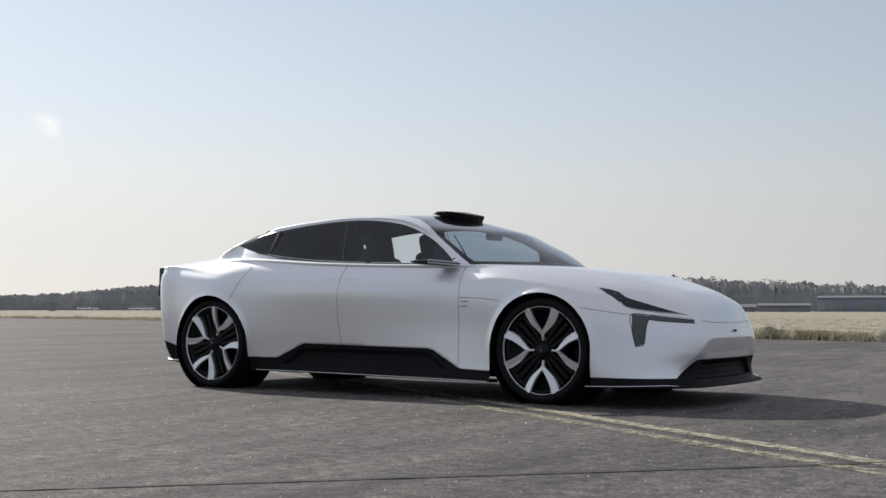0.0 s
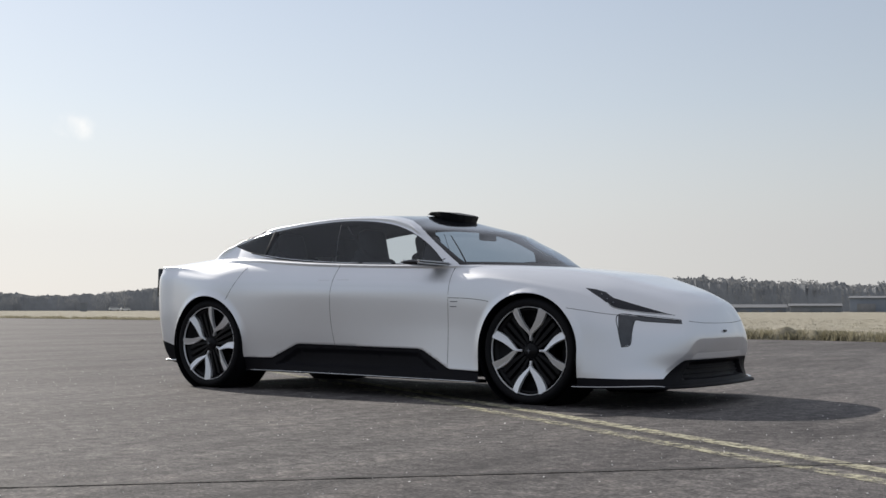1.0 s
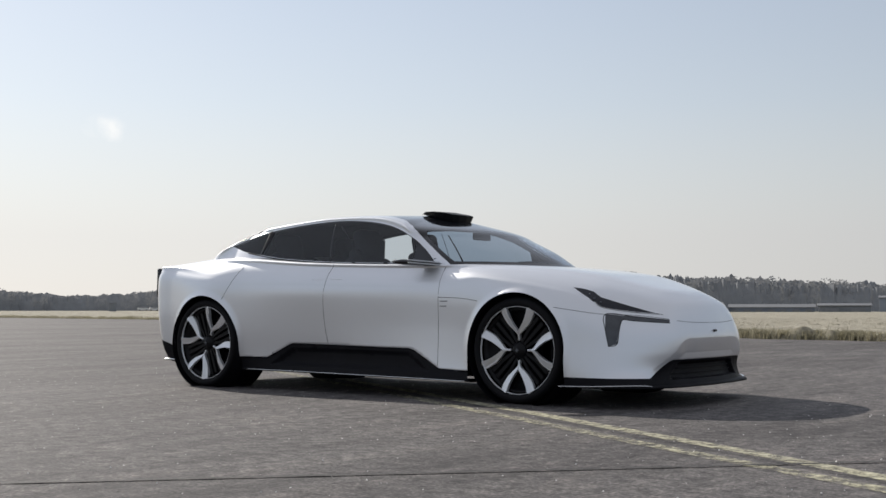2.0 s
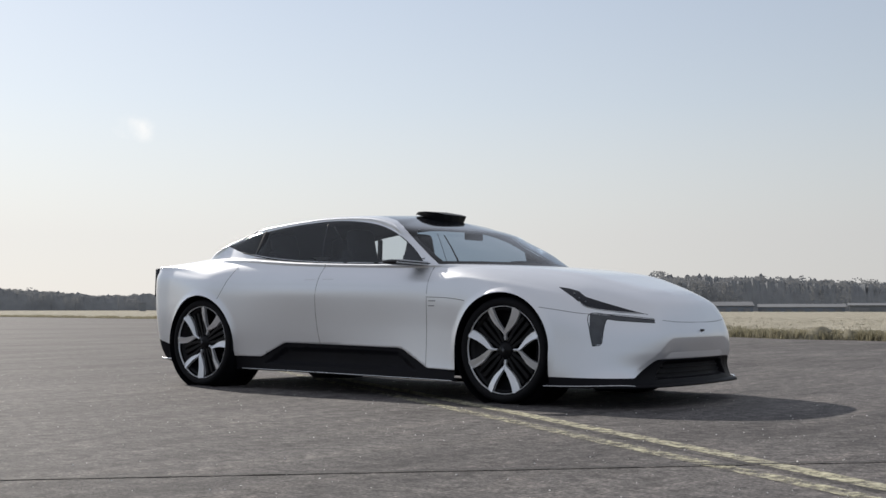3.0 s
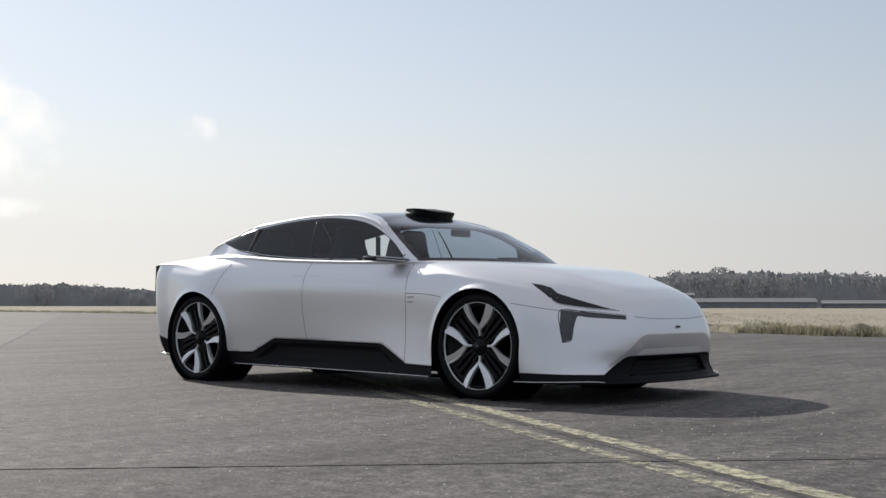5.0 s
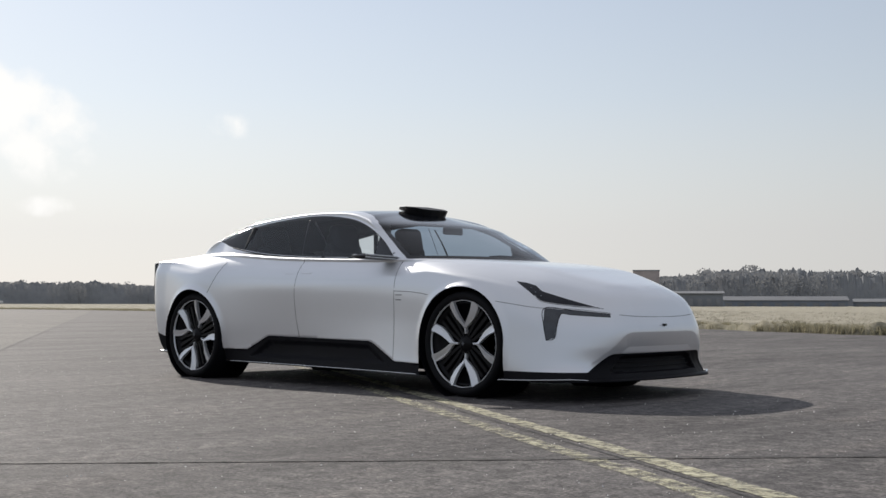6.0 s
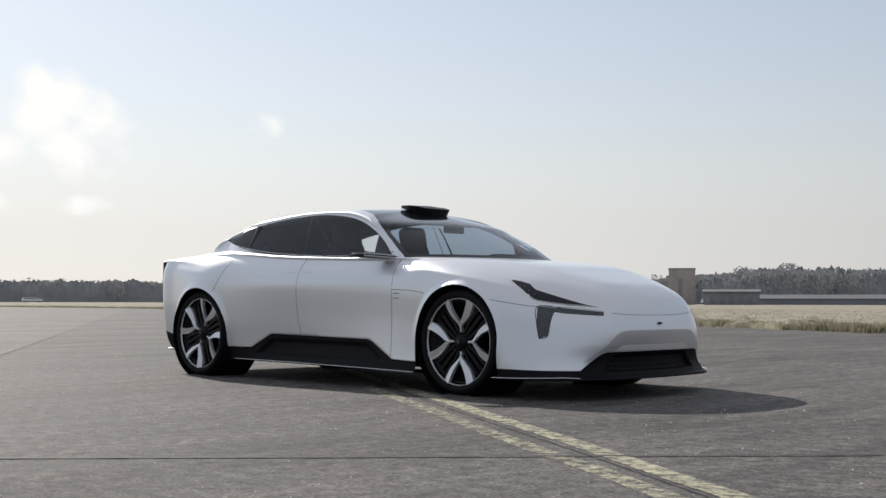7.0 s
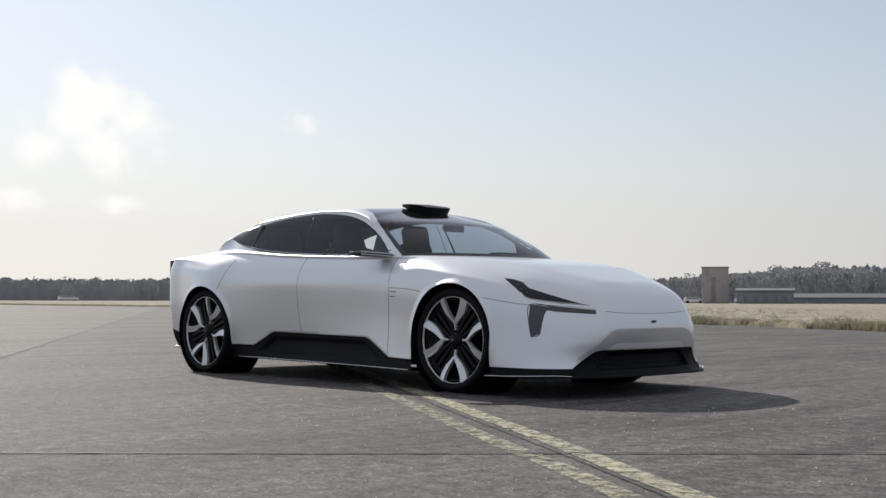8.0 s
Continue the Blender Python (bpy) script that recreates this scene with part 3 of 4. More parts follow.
def line_on(sk, view, pts, n=10):
    """Points of a line drawn on a skin, for the near side: (x, outboard, z) and normals."""
    goal = smooth_poly(pts, n, False)
    us, vs = np.linspace(0, sk.k - 1, 160), np.linspace(0, sk.j - 1, 80)
    uv = np.stack(np.meshgrid(us, vs, indexing="ij"), -1).reshape(-1, 2)
    see = VIEWS[view](sk.at(uv[:, 0], uv[:, 1]), uv)
    start = np.array([uv[np.argmin(((see - g) ** 2).sum(1))] for g in goal])
    got = settle(sk, start, view, goal)
    return sk.at(got[:, 0], got[:, 1]), sk.normal(got[:, 0], got[:, 1])


def draw_line(name, sk, view, pts, r, mat, depth=0.0, label="", both=True, flat=1.0):
    p, n = line_on(sk, view, pts)
    for s in ((-1, 1) if both else (-1,)):
        tube(name, (p + n * depth) * np.array([1, s, 1.0]), r, mat, car, 6, flat, label)


for seam in (REAR_SEAM, MID_SEAM, FRONT_SEAM, WING_LINE, NOSE_LINE):
    draw_line("panel_gap", BODY, "xz", seam, .0022, SEAM, -.0008)
p, n = line_on(BODY, "front", [(.45, .566), (.3, .556), (.15, .552), (.08, .5515)])
tube("panel_gap", np.concatenate([p * [1, -1, 1], p[::-1]]), .0016, SEAM, car)
draw_line("window_seal", ROOF, "xz", [(.79, .968), (.26, .984), (-.26, 1.004), (-.75, 1.04), (-1.03, 1.077), (-1.22, 1.11)], .005, BLACK_TRIM, 0)
draw_line("pillar_gap", ROOF, "xz", [(-.268, 1.012), (-.29, 1.15), (-.308, 1.31)], .0024, CALIPER, 0)
draw_line("pillar_gap", ROOF, "xz", [(-1.045, 1.09), (-1.01, 1.17), (-.970, 1.265)], .006, GLOSS_BLACK, 0)
# bright edge along sill and splitter
draw_line("sill_edge", BODY, "uv", [(4.95, .02), (6, .02), (7, .02), (8, .02), (8.86, .02)], .007, CHROME, .012, "thin bright sill blade", True, .6)
draw_line("splitter_edge", BODY, "uv", [(10.95, .02), (11.5, .02), (12, .02), (13, .02), (14, .02), (14.99, .02)], .007, CHROME, .024, "thin bright splitter edge", True, .6)
for z, half in ((.252, .42), (.218, .47)):
    both = [(2.502 - .18 * y * y, y, z) for y in np.linspace(-half, half, 21)]
    tube("intake_slat", both, .004, BLACK_TRIM, car, 6, 1.0, "thin black intake slat")
draw_line("headlight_strip", BODY, "xz", [(2.09, .690), (2.152, .652), (2.29, .626), (2.42, .611)], .0035, CHROME, .001, "thin light strip")
draw_line("daylight_frame", BODY, "xz", [(2.217, .401), (2.192, .50), (2.176, .610), (2.32, .595), (2.483, .571)], .003, GLOSS_BLACK, .0)
draw_line("daylight_frame", BODY, "xz", [(2.489, .551), (2.32, .567), (2.272, .573), (2.266, .50), (2.262, .416), (2.217, .401)], .003, GLOSS_BLACK, .0)
# blades that stand out below the body
for s in (-1, 1):
    xs = np.linspace(-1.17, 1.17, 24)
    w0 = np.interp(xs, [-1.17, -.5, .2, .8, 1.17], [.872, .882, .915, .94, .952])
    v = [q for x, w in zip(xs, w0) for q in ((x, s * (w - .09), .165 - .006 * x), (x, s * w, .158 - .006 * x), (x, s * w, .145 - .006 * x), (x, s * (w - .09), .14 - .006 * x))]
    f = [(i * 4 + k, i * 4 + (k + 1) % 4, i * 4 + 4 + (k + 1) % 4, i * 4 + 4 + k) for i in range(23) for k in range(4)]
    part("sill_blade", mesh_of("sill_blade", v, f, BLACK_TRIM, False), BLACK_TRIM, car, "black blade along the sill")
us = np.linspace(10.95, 15, 60)
edge = BODY.raw(us, np.zeros(60))
outl = np.concatenate([edge * [1, -1, 1], (edge * [1, 1, 1])[::-1][1:]])
mid = outl * [.94, .9, 1] + [0, 0, .02]
v = np.concatenate([mid, outl * [1.006, 1.006, 1] + [0, 0, .006], outl * [1.008, 1.008, 1] - [0, 0, .008], mid - [0, 0, .035]])
k = len(outl)
f = [(r * k + i, r * k + i + 1, (r + 1) * k + i + 1, (r + 1) * k + i) for r in range(3) for i in range(k - 1)]
part("splitter_lip", mesh_of("splitter_lip", v, f, BLACK_TRIM), BLACK_TRIM, car, "thin black splitter lip")
part("floor_pan", rounded((3.0, 1.66, .06), (0, 0, .20), .02), BLACK_TRIM, car, "dark flat underbody")
part("floor_pan", rounded((.5, 1.3, .05), (2.05, 0, .185), .02), BLACK_TRIM, car)
part("floor_pan", rounded((.40, 1.4, .05), (-2.1, 0, .27), .02), BLACK_TRIM, car)
for s in (-1, 1):
    # small fin under the tail corner
    part("diffuser_fin", rounded((.16, .05, .018), (-2.03, s * .865, .215), .006), CHROME, car, "bright diffuser fin")
    # tail lamp blade that stands proud of the rear corner
    part("tail_blade", rounded((.05, .03, .25), (-2.243, s * .84, .875), .012, 3, pose(0, 0, 0, 0, 2, 0)), LIGHT_DARK, car, "dark vertical tail light blade")
    # wheel housings
    for x in (-WHEEL_X, WHEEL_X):
        prof = [(.393, -.02), (.405, .10), (.41, .34), (.10, .36)]
        me = lathe([(r, -s * y) for r, y in prof], 48, "wheel_housing", BLACK_TRIM)
        ob = part("wheel_housing", me, BLACK_TRIM, car, "black wheel housing")
        ob.location = (x, s * .925, WHEEL_Z + .004)
for s in (-1, 1):
    for x, z in ((2.035, .742), (2.078, .713), (2.122, .688)):
        p, n = line_on(BODY, "xz", [(x, z), (x + .004, z), (x + .008, z)], 2)
        tube("lamp_lens", (p + n * .0005) * np.array([1, s, 1.0]), .006, CALIPER, car, 8, 1.0, "small grey lamp lens")
# nose sensor, door handles and markings on the wing
part("nose_camera", rounded((.03, .036, .016), (2.566, 0, .497), .006), GLOSS_BLACK, car, "small black nose camera")
for s in (-1, 1):
    for x0, x1 in ((-.17, -.055), (-.36, -.25)):
        p, n = line_on(BODY, "xz", [(x0, .872), ((x0 + x1) / 2, .8715), (x1, .871)], 6)
        tube("door_handle", (p - n * .0012) * np.array([1, s, 1.0]), .003, PAINT, car, 6, 2.4, "flush white door handle")
    for z, length in ((.700, .065), (.665, .055)):
        p, n = line_on(BODY, "xz", [(.905, z), (.905 + length / 2, z), (.905 + length, z)], 4)
        tube("wing_marking", p * np.array([1, s, 1.0]), .0035, CALIPER, car, 6, 1.0, "small grey marking bar")
# ---------- roof sensor pod ----------
def roof_pod():
    """A thin-tailed wedge with a flat top and a blunt front face."""
    bm = bmesh.new()
    half = [(.07, .06, 1.418), (.075, .06, 1.412), (.16, .15, 1.424), (.27, .18, 1.420), (.36, .175, 1.409), (.43, .15, 1.392), (.465, .09, 1.386),
            (.18, .10, 1.394), (.27, .145, 1.366), (.36, .145, 1.348), (.42, .125, 1.336), (.445, .07, 1.333)]
    for x, y, z in half:
        bm.verts.new((x, y, z))
        bm.verts.new((x, -y, z))
    for x, z in ((.2, 1.429), (.34, 1.419), (.475, 1.385), (.452, 1.330)):
        bm.verts.new((x, 0, z))
    bmesh.ops.convex_hull(bm, input=bm.verts[:])
    bmesh.ops.bevel(bm, geom=[e for e in bm.edges if len(e.link_faces) == 2 and e.calc_face_angle(0) > .35], offset=.005, segments=2, affect="EDGES")
    return part("roof_sensor_pod", bm, POD_BLACK, car, "black wedge-shaped sensor pod on the roof")


roof_pod()


# ---------- door mirrors ----------
def mirror(s):
    base, tip = np.array([.80, .815, .965]), np.array([.60, 1.03, .985])
    n, seg = 10, 12
    v, f = [], []
    for i in range(n):
        t = i / (n - 1)
        c = base + (tip - base) * t
        half = .05 + .03 * t
        thick = .011 + .010 * math.sin(t * 2.4)
        if i == n - 1:
            half, thick = half * .8, thick * .5
        for k in range(seg):
            a = 2 * math.pi * k / seg
            v.append((c[0] + half * math.cos(a), s * c[1], c[2] + thick * math.sin(a)))
    for i in range(n - 1):
        f += [(i * seg + k, i * seg + (k + 1) % seg, (i + 1) * seg + (k + 1) % seg, (i + 1) * seg + k) for k in range(seg)]
    f += [tuple(range(seg)), tuple((n - 1) * seg + k for k in range(seg))]
    m = part("mirror_wing", mesh_of("mirror_wing", v, f, GLOSS_BLACK), GLOSS_BLACK, car, "slim black camera mirror wing")
    q = [base + (tip - base) * t for t in np.linspace(.12, .97, 8)]
    for dx, dz in ((.004, .011), (.004, -.007), (-.13, .012)):
        tube("mirror_edge", [(p[0] + .05 + .03 * t + dx, s * p[1], p[2] + dz) for p, t in zip(q, np.linspace(.12, .97, 8))], .0065, SILVER, m, 6, 1.0, "bright mirror edge")


mirror(-1)
mirror(1)


# ---------- wheels ----------


def wheel(x, s, spin):
    """A wheel whose face looks to its own -y; s: the side of the car."""
    prof = [(.10, .19), (.20, .20), (.285, .20), (.289, .03), (.282, .016), (.272, .06), (.22, .085), (.05, .085)]
    w = part("wheel", lathe(prof, 64, "wheel_barrel", RIM_DARK), RIM_DARK, car, "large dark wheel with machined forked spokes")
    w.matrix_local = pose(x, s * WHEEL_W, WHEEL_Z, 0, 0, 0 if s < 0 else 180)
    tyre = [(.299, .004), (.309, -.010), (.328, -.015), (.345, -.010), (.357, .008), (.363, .03), (.365, .06), (.365, .115), (.3645, .117), (.3645, .122), (.365, .124), (.365, .20), (.362, .225), (.345, .245), (.30, .25), (.27, .235)]
    part("tyre", lathe(tyre, 96, "tyre", RUBBER), RUBBER, w, "low-profile black tyre")
    lip = [(.2935, .012), (.295, .000), (.297, -.002), (.299, .000), (.300, .010)]
    part("rim_lip", lathe(lip, 96, "rim_lip", RIM), RIM, w, "thin machined rim lip")
    part("brake_disc", lathe([(.06, .10), (.205, .10), (.205, .128), (.06, .128)], 48, "brake_disc", DISC), DISC, w, "steel brake disc")
    arc = [math.radians(a) for a in np.linspace(-28, 28, 10)]
    out = [(.225 * math.cos(a), .225 * math.sin(a)) for a in arc] + [(.15 * math.cos(a), .15 * math.sin(a)) for a in arc[::-1]]
    part("caliper", prism(out, .085, .145, "caliper", CALIPER, .006), CALIPER, w, "grey brake caliper")
    turn = Matrix.Rotation(radians(-spin), 4, "Y")
    for i in range(4):
        a0 = math.radians(90 * i)
        for side in (-1, 1):
            # a forked blade, from a narrow root near the hub to a broad end at the rim
            path = [(.066, 0), (.105, .001), (.134, .021), (.18, .062), (.235, .094), (.288, .112)]
            wide = [.0075, .0075, .018, .026, .028, .028]
            left, right = [], []
            for (r, o), hw in zip(smooth_poly(path, 3, False), np.interp(np.linspace(0, 5, 16), range(6), wide)):
                left.append((r, side * (o + hw)))
                right.append((r, side * max(o - hw, .0004)))
            ol = left + right[::-1]
            rot = [(math.cos(a0) * px - math.sin(a0) * py, math.sin(a0) * px + math.cos(a0) * py) for px, py in ol]
            me = prism(rot, .002, .032, "spoke", RIM, .0025)
            for vert in me.vertices:
                # the blades are dished towards the hub and twisted about their length
                vx, vz = vert.co.x, vert.co.z
                along, across = math.cos(a0) * vx + math.sin(a0) * vz, side * (math.cos(a0) * vz - math.sin(a0) * vx)
                vert.co.y += .030 * (1 - math.hypot(vx, vz) / .29) + .30 * (across - float(np.interp(along, [q[0] for q in path], [q[1] for q in path])))
            sp = part("spoke", me, RIM, w, "machined silver spoke blade")
            sp.matrix_local = turn
            back = part("spoke_back", prism([(px * .985, pz * .985) for px, pz in rot], .046, .08, "spoke_back", RIM_DARK), RIM_DARK, w)
            back.matrix_local = turn
        # three dark fins between two forks
        for fo in (-.046, 0, .046):
            b0 = a0 + math.pi / 4
            fin = [(.05, fo * .55 - .011), (.15, fo - .013), (.262, fo * 1.12 - .015), (.262, fo * 1.12 + .015), (.15, fo + .013), (.05, fo * .55 + .011)]
            rot = [(math.cos(b0) * px - math.sin(b0) * py, math.sin(b0) * px + math.cos(b0) * py) for px, py in fin]
            fn = part("fin", prism(rot, .034, .065, "fin", RIM_DARK, .003), RIM_DARK, w, "dark fin between the spokes")
            fn.matrix_local = turn
    part("hub_cap", lathe([(0, .006), (.026, .007), (.032, .012), (.046, .020), (.058, .034), (.062, .06)], 40, "hub_cap", RIM_DARK), RIM_DARK, w, "dark hub cap")
    star = [(.016, 0), (.004, .004), (0, .016), (-.004, .004), (-.016, 0), (-.004, -.004), (0, -.016), (.004, -.004)]
    part("hub_mark", prism(star, .0015, .005, "hub_mark", CALIPER), CALIPER, w)
    return w


for s in (-1, 1):
    wheel(WHEEL_X, s, 0)
    wheel(-WHEEL_X, s, -24)


# ---------- cabin ----------
def seat(x, y, lean=-12, name="seat"):
    """A sculpted shell seat; x: the front edge of its headrest."""
    st = part(name, rounded((.52, .50, .16), (x + .26, y, .46), .05), SEAT_CLOTH, car, "dark sculpted seat")
    turn = pose(0, 0, 0, 0, lean, 0)
    part("backrest", rounded((.15, .50, .60), (x - .03, y, .76), .06, 3, turn), SEAT_CLOTH, st)
    part("shoulder", rounded((.13, .36, .22), (x - .085, y, 1.02), .055, 3, turn), SEAT_CLOTH, st)
    part("headrest", rounded((.13, .26, .24), (x - .08, y, 1.165), .05, 3, turn), SEAT_CLOTH, st)
    return st


for y in (-.38, .38):
    seat(-.16, y)
    seat(-1.04, y, -18)
for s in (-1, 1):
    # belt that runs forward and down from the centre pillar
    tube("seat_belt", [(-.235, s * .70, 1.29), (-.155, s * .70, 1.18), (-.085, s * .69, 1.08), (-.015, s * .67, .97)], .010, CABIN, car, 6, .35, "dark seat belt")
    # post between rear door and quarter window
    part("quarter_post", rounded((.05, .025, .24), (-1.02, s * .735, 1.17), .01, 2, pose(0, 0, 0, s * 17, 17, 0)), CABIN, car, "dark post at the quarter window")
part("cabin_floor", rounded((2.7, 1.5, .05), (-.25, 0, .30), .02), CABIN, car, "dark cabin floor")
for s in (-1, 1):
    part("door_trim", rounded((2.2, .05, .62), (-.25, s * .765, .64), .02), CABIN, car, "dark door trim")
dash = [(1.16, .90), (1.02, .965), (.86, .975), (.72, .93), (.66, .84), (.70, .55), (1.16, .45)]
part("dashboard", prism(dash, -.74, .74, "dashboard", CABIN, .02), CABIN, car, "dark slim dashboard")
part("screen_display", rounded((.02, .20, .26), (.655, 0, .84), .006, 2, pose(0, 0, 0, 0, -12, 0)), GLOSS_BLACK, car, "black upright centre display")
part("rear_shelf", rounded((.42, 1.40, .04), (-1.40, 0, 1.06), .015), CABIN, car, "dark rear shelf")
part("instrument_hood", rounded((.16, .30, .07), (.86, .36, .985), .03), CABIN, car, "low dark instrument hood")
ring = [(.62 + .05 * math.sin(a), .36 + .18 * math.cos(a), .845 + .15 * math.sin(a)) for a in np.linspace(0, 2 * math.pi, 33)]
tube("steering_wheel", ring, .015, CABIN, car, 8, 1.0, "dark steering wheel")
part("inner_mirror", rounded((.03, .22, .06), (.60, .02, 1.215), .012), CABIN, car, "small inner mirror")


# ---------- ground ----------
def ground_material(name, colour, stain, dark, rough, streak=(1, 1, 1), bump=.004, fine=45.0, spec=.35):
    """Worn paving: broad stains, streaks, grain and small chips."""
    m = bpy.data.materials.new(name)
    m.use_nodes = True
    nt = m.node_tree
    b = nt.nodes["Principled BSDF"]
    n, link = nt.nodes.new, nt.links.new
    co, mp = n("ShaderNodeTexCoord"), n("ShaderNodeMapping")
    link(co.outputs["Object"], mp.inputs[0])
    mp.inputs["Rotation"].default_value = (0, 0, radians(-47))
    mp.inputs["Scale"].default_value = streak
    broad, mid, grain = n("ShaderNodeTexNoise"), n("ShaderNodeTexNoise"), n("ShaderNodeTexNoise")
    for tex, s, d in ((broad, .55, 6), (mid, 3.4, 8), (grain, fine, 5)):
        tex.inputs["Scale"].default_value, tex.inputs["Detail"].default_value = s, d
        tex.inputs["Roughness"].default_value = .62
        link(mp.outputs[0] if tex is not grain else co.outputs["Object"], tex.inputs["Vector"])

    def ramp(src, stops):
        r = n("ShaderNodeValToRGB")
        link(src, r.inputs[0])
        e = r.color_ramp.elements
        e[0].position, e[0].color = stops[0][0], (*stops[0][1], 1)
        e[1].position, e[1].color = stops[-1][0], (*stops[-1][1], 1)
        for at, c in stops[1:-1]:
            e.new(at).color = (*c, 1)
        return r.outputs[0]

    def mix(kind, fac, a, c):
        x = n("ShaderNodeMix")
        x.data_type, x.blend_type = "RGBA", kind
        x.inputs[0].default_value = fac
        link(a, x.inputs[6])
        link(c, x.inputs[7])
        return x.outputs[2]
    base = ramp(broad.outputs[0], [(.38, stain), (.50, colour), (.62, tuple(np.array(colour) * 1.15))])
    patch = ramp(mid.outputs[0], [(.38, dark), (.46, (.86,) * 3), (.54, (1, 1, 1)), (.63, (1.32, 1.30, 1.26))])
    speck = ramp(grain.outputs[0], [(.36, (.40,) * 3), (.46, (.86,) * 3), (.55, (1.08,) * 3), (.64, (1.8, 1.78, 1.74))])
    blot = n("ShaderNodeTexNoise")
    blot.inputs["Scale"].default_value, blot.inputs["Detail"].default_value, blot.inputs["Roughness"].default_value = 13.0, 6, .6
    link(co.outputs["Object"], blot.inputs["Vector"])
    blots = ramp(blot.outputs[0], [(.37, (.48,) * 3), (.46, (.88,) * 3), (.54, (1.03,) * 3), (.63, (1.5, 1.48, 1.45))])
    col = mix("MULTIPLY", 1.0, mix("MULTIPLY", .9, mix("MULTIPLY", .8, base, patch), blots), speck)
    link(col, b.inputs["Base Color"])
    b.inputs["Specular IOR Level"].default_value = spec
    rr = n("ShaderNodeMapRange")
    link(mid.outputs[0], rr.inputs[0])
    rr.inputs[3].default_value, rr.inputs[4].default_value = rough - .1, rough + .12
    link(rr.outputs[0], b.inputs["Roughness"])
    b1, b2 = n("ShaderNodeBump"), n("ShaderNodeBump")
    b1.inputs["Distance"].default_value, b2.inputs["Distance"].default_value = bump, bump * 3
    b1.inputs["Strength"].default_value, b2.inputs["Strength"].default_value = .8, .5
    link(grain.outputs[0], b1.inputs["Height"])
    link(mid.outputs[0], b2.inputs["Height"])
    link(b2.outputs[0], b1.inputs["Normal"])
    link(b1.outputs[0], b.inputs["Normal"])
    return m


ASPHALT = ground_material("worn_asphalt", (.107, .0995, .0985), (.075, .0685, .069), (.55, .54, .55), .83, (1.0, .25, 1), .010, 60.0, .32)
PALE_SLAB = ground_material("pale_concrete_slab", (.128, .119, .111), (.105, .097, .091), (.75, .74, .73), .84, (1.0, .25, 1), .006, 60.0, .3)
GRASS = ground_material("dry_grass_field", (.36, .335, .275), (.29, .27, .21), (.72, .73, .66), .95, (1, 1, 1), .05, 9.0, .1)
TAR = material("dark_tar_joint", (.030, .029, .029), .8, 0, .3, 9, 160, bump=.002)
STONE = material("pale_grit", (.75, .74, .72), .55, 0, .2, 30, 300)
STRAW = material("straw_grass", (.42, .385, .31), .9, 0, .2, .3, 5, stain=(.28, .26, .19), spec=.1)
TUFT = material("rough_verge_grass", (.38, .35, .27), .9, 0, .35, 1.3, 22, stain=(.17, .165, .115), spec=.1, bump=.02)
# bark grey, made paler and bluer: the distance haze is in this colour
TWIG = material("hazed_winter_woods", (.30, .31, .325), .95, 0, .12, .03, .4, stain=(.25, .26, .27), spec=.05)


def let_light_through(m, colour, share):
    """Thin sprays of twigs and blades: part of the light behind them comes through."""
    nt = m.node_tree
    tr, mx = nt.nodes.new("ShaderNodeBsdfTranslucent"), nt.nodes.new("ShaderNodeMixShader")
    tr.inputs[0].default_value = (*colour, 1)
    mx.inputs[0].default_value = share
    nt.links.new(nt.nodes["Principled BSDF"].outputs[0], mx.inputs[1])
    nt.links.new(tr.outputs[0], mx.inputs[2])
    nt.links.new(mx.outputs[0], nt.nodes["Material Output"].inputs[0])


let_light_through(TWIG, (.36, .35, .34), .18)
let_light_through(TUFT, (.36, .33, .22), .3)
# brown brick, its colour lightened to stand in for haze over the field
BRICK = material("hazed_brown_brick", (.40, .355, .345), .85, 0, .12, .5, 6, spec=.2)
SHED = material("grey_sheet_cladding", (.21, .225, .245), .7, 0, .1, .3, 4)
SHED_BLUE = material("blue_sheet_cladding", (.22, .25, .30), .7, 0, .1, .3, 4)
SHED_ROOF = material("pale_sheet_roof", (.155, .16, .17), .7, 0, .1, .3, 4)
DARK_OPEN = material("dark_opening", (.23, .235, .245), .6, 0, .1, 1, 9)
VAN_WHITE = material("white_vehicle_paint", (.75, .75, .74), .35, 0, .04, 2, 40, coat=.5)


def line_paint(name, low, high):
    """Old yellow paint, worn through in flakes."""
    m = material(name, (.50, .475, .33), .7, 0, .12, 2.5, 60, stain=(.34, .32, .235), bump=.001)
    nt = m.node_tree
    b = nt.nodes["Principled BSDF"]
    n, link = nt.nodes.new, nt.links.new
    co, t1 = n("ShaderNodeTexCoord"), n("ShaderNodeTexNoise")
    t1.inputs["Scale"].default_value, t1.inputs["Detail"].default_value, t1.inputs["Roughness"].default_value = 15.0, 11, .75
    link(co.outputs["Object"], t1.inputs["Vector"])
    r = n("ShaderNodeValToRGB")
    link(t1.outputs[0], r.inputs[0])
    r.color_ramp.elements[0].position, r.color_ramp.elements[0].color = low, (0, 0, 0, 1)
    r.color_ramp.elements[1].position, r.color_ramp.elements[1].color = high, (1, 1, 1, 1)
    link(r.outputs[0], b.inputs["Alpha"])
    return m


YELLOW, YELLOW_THIN = line_paint("worn_yellow_paint", .35, .60), line_paint("nearly_gone_yellow_paint", .42, .64)


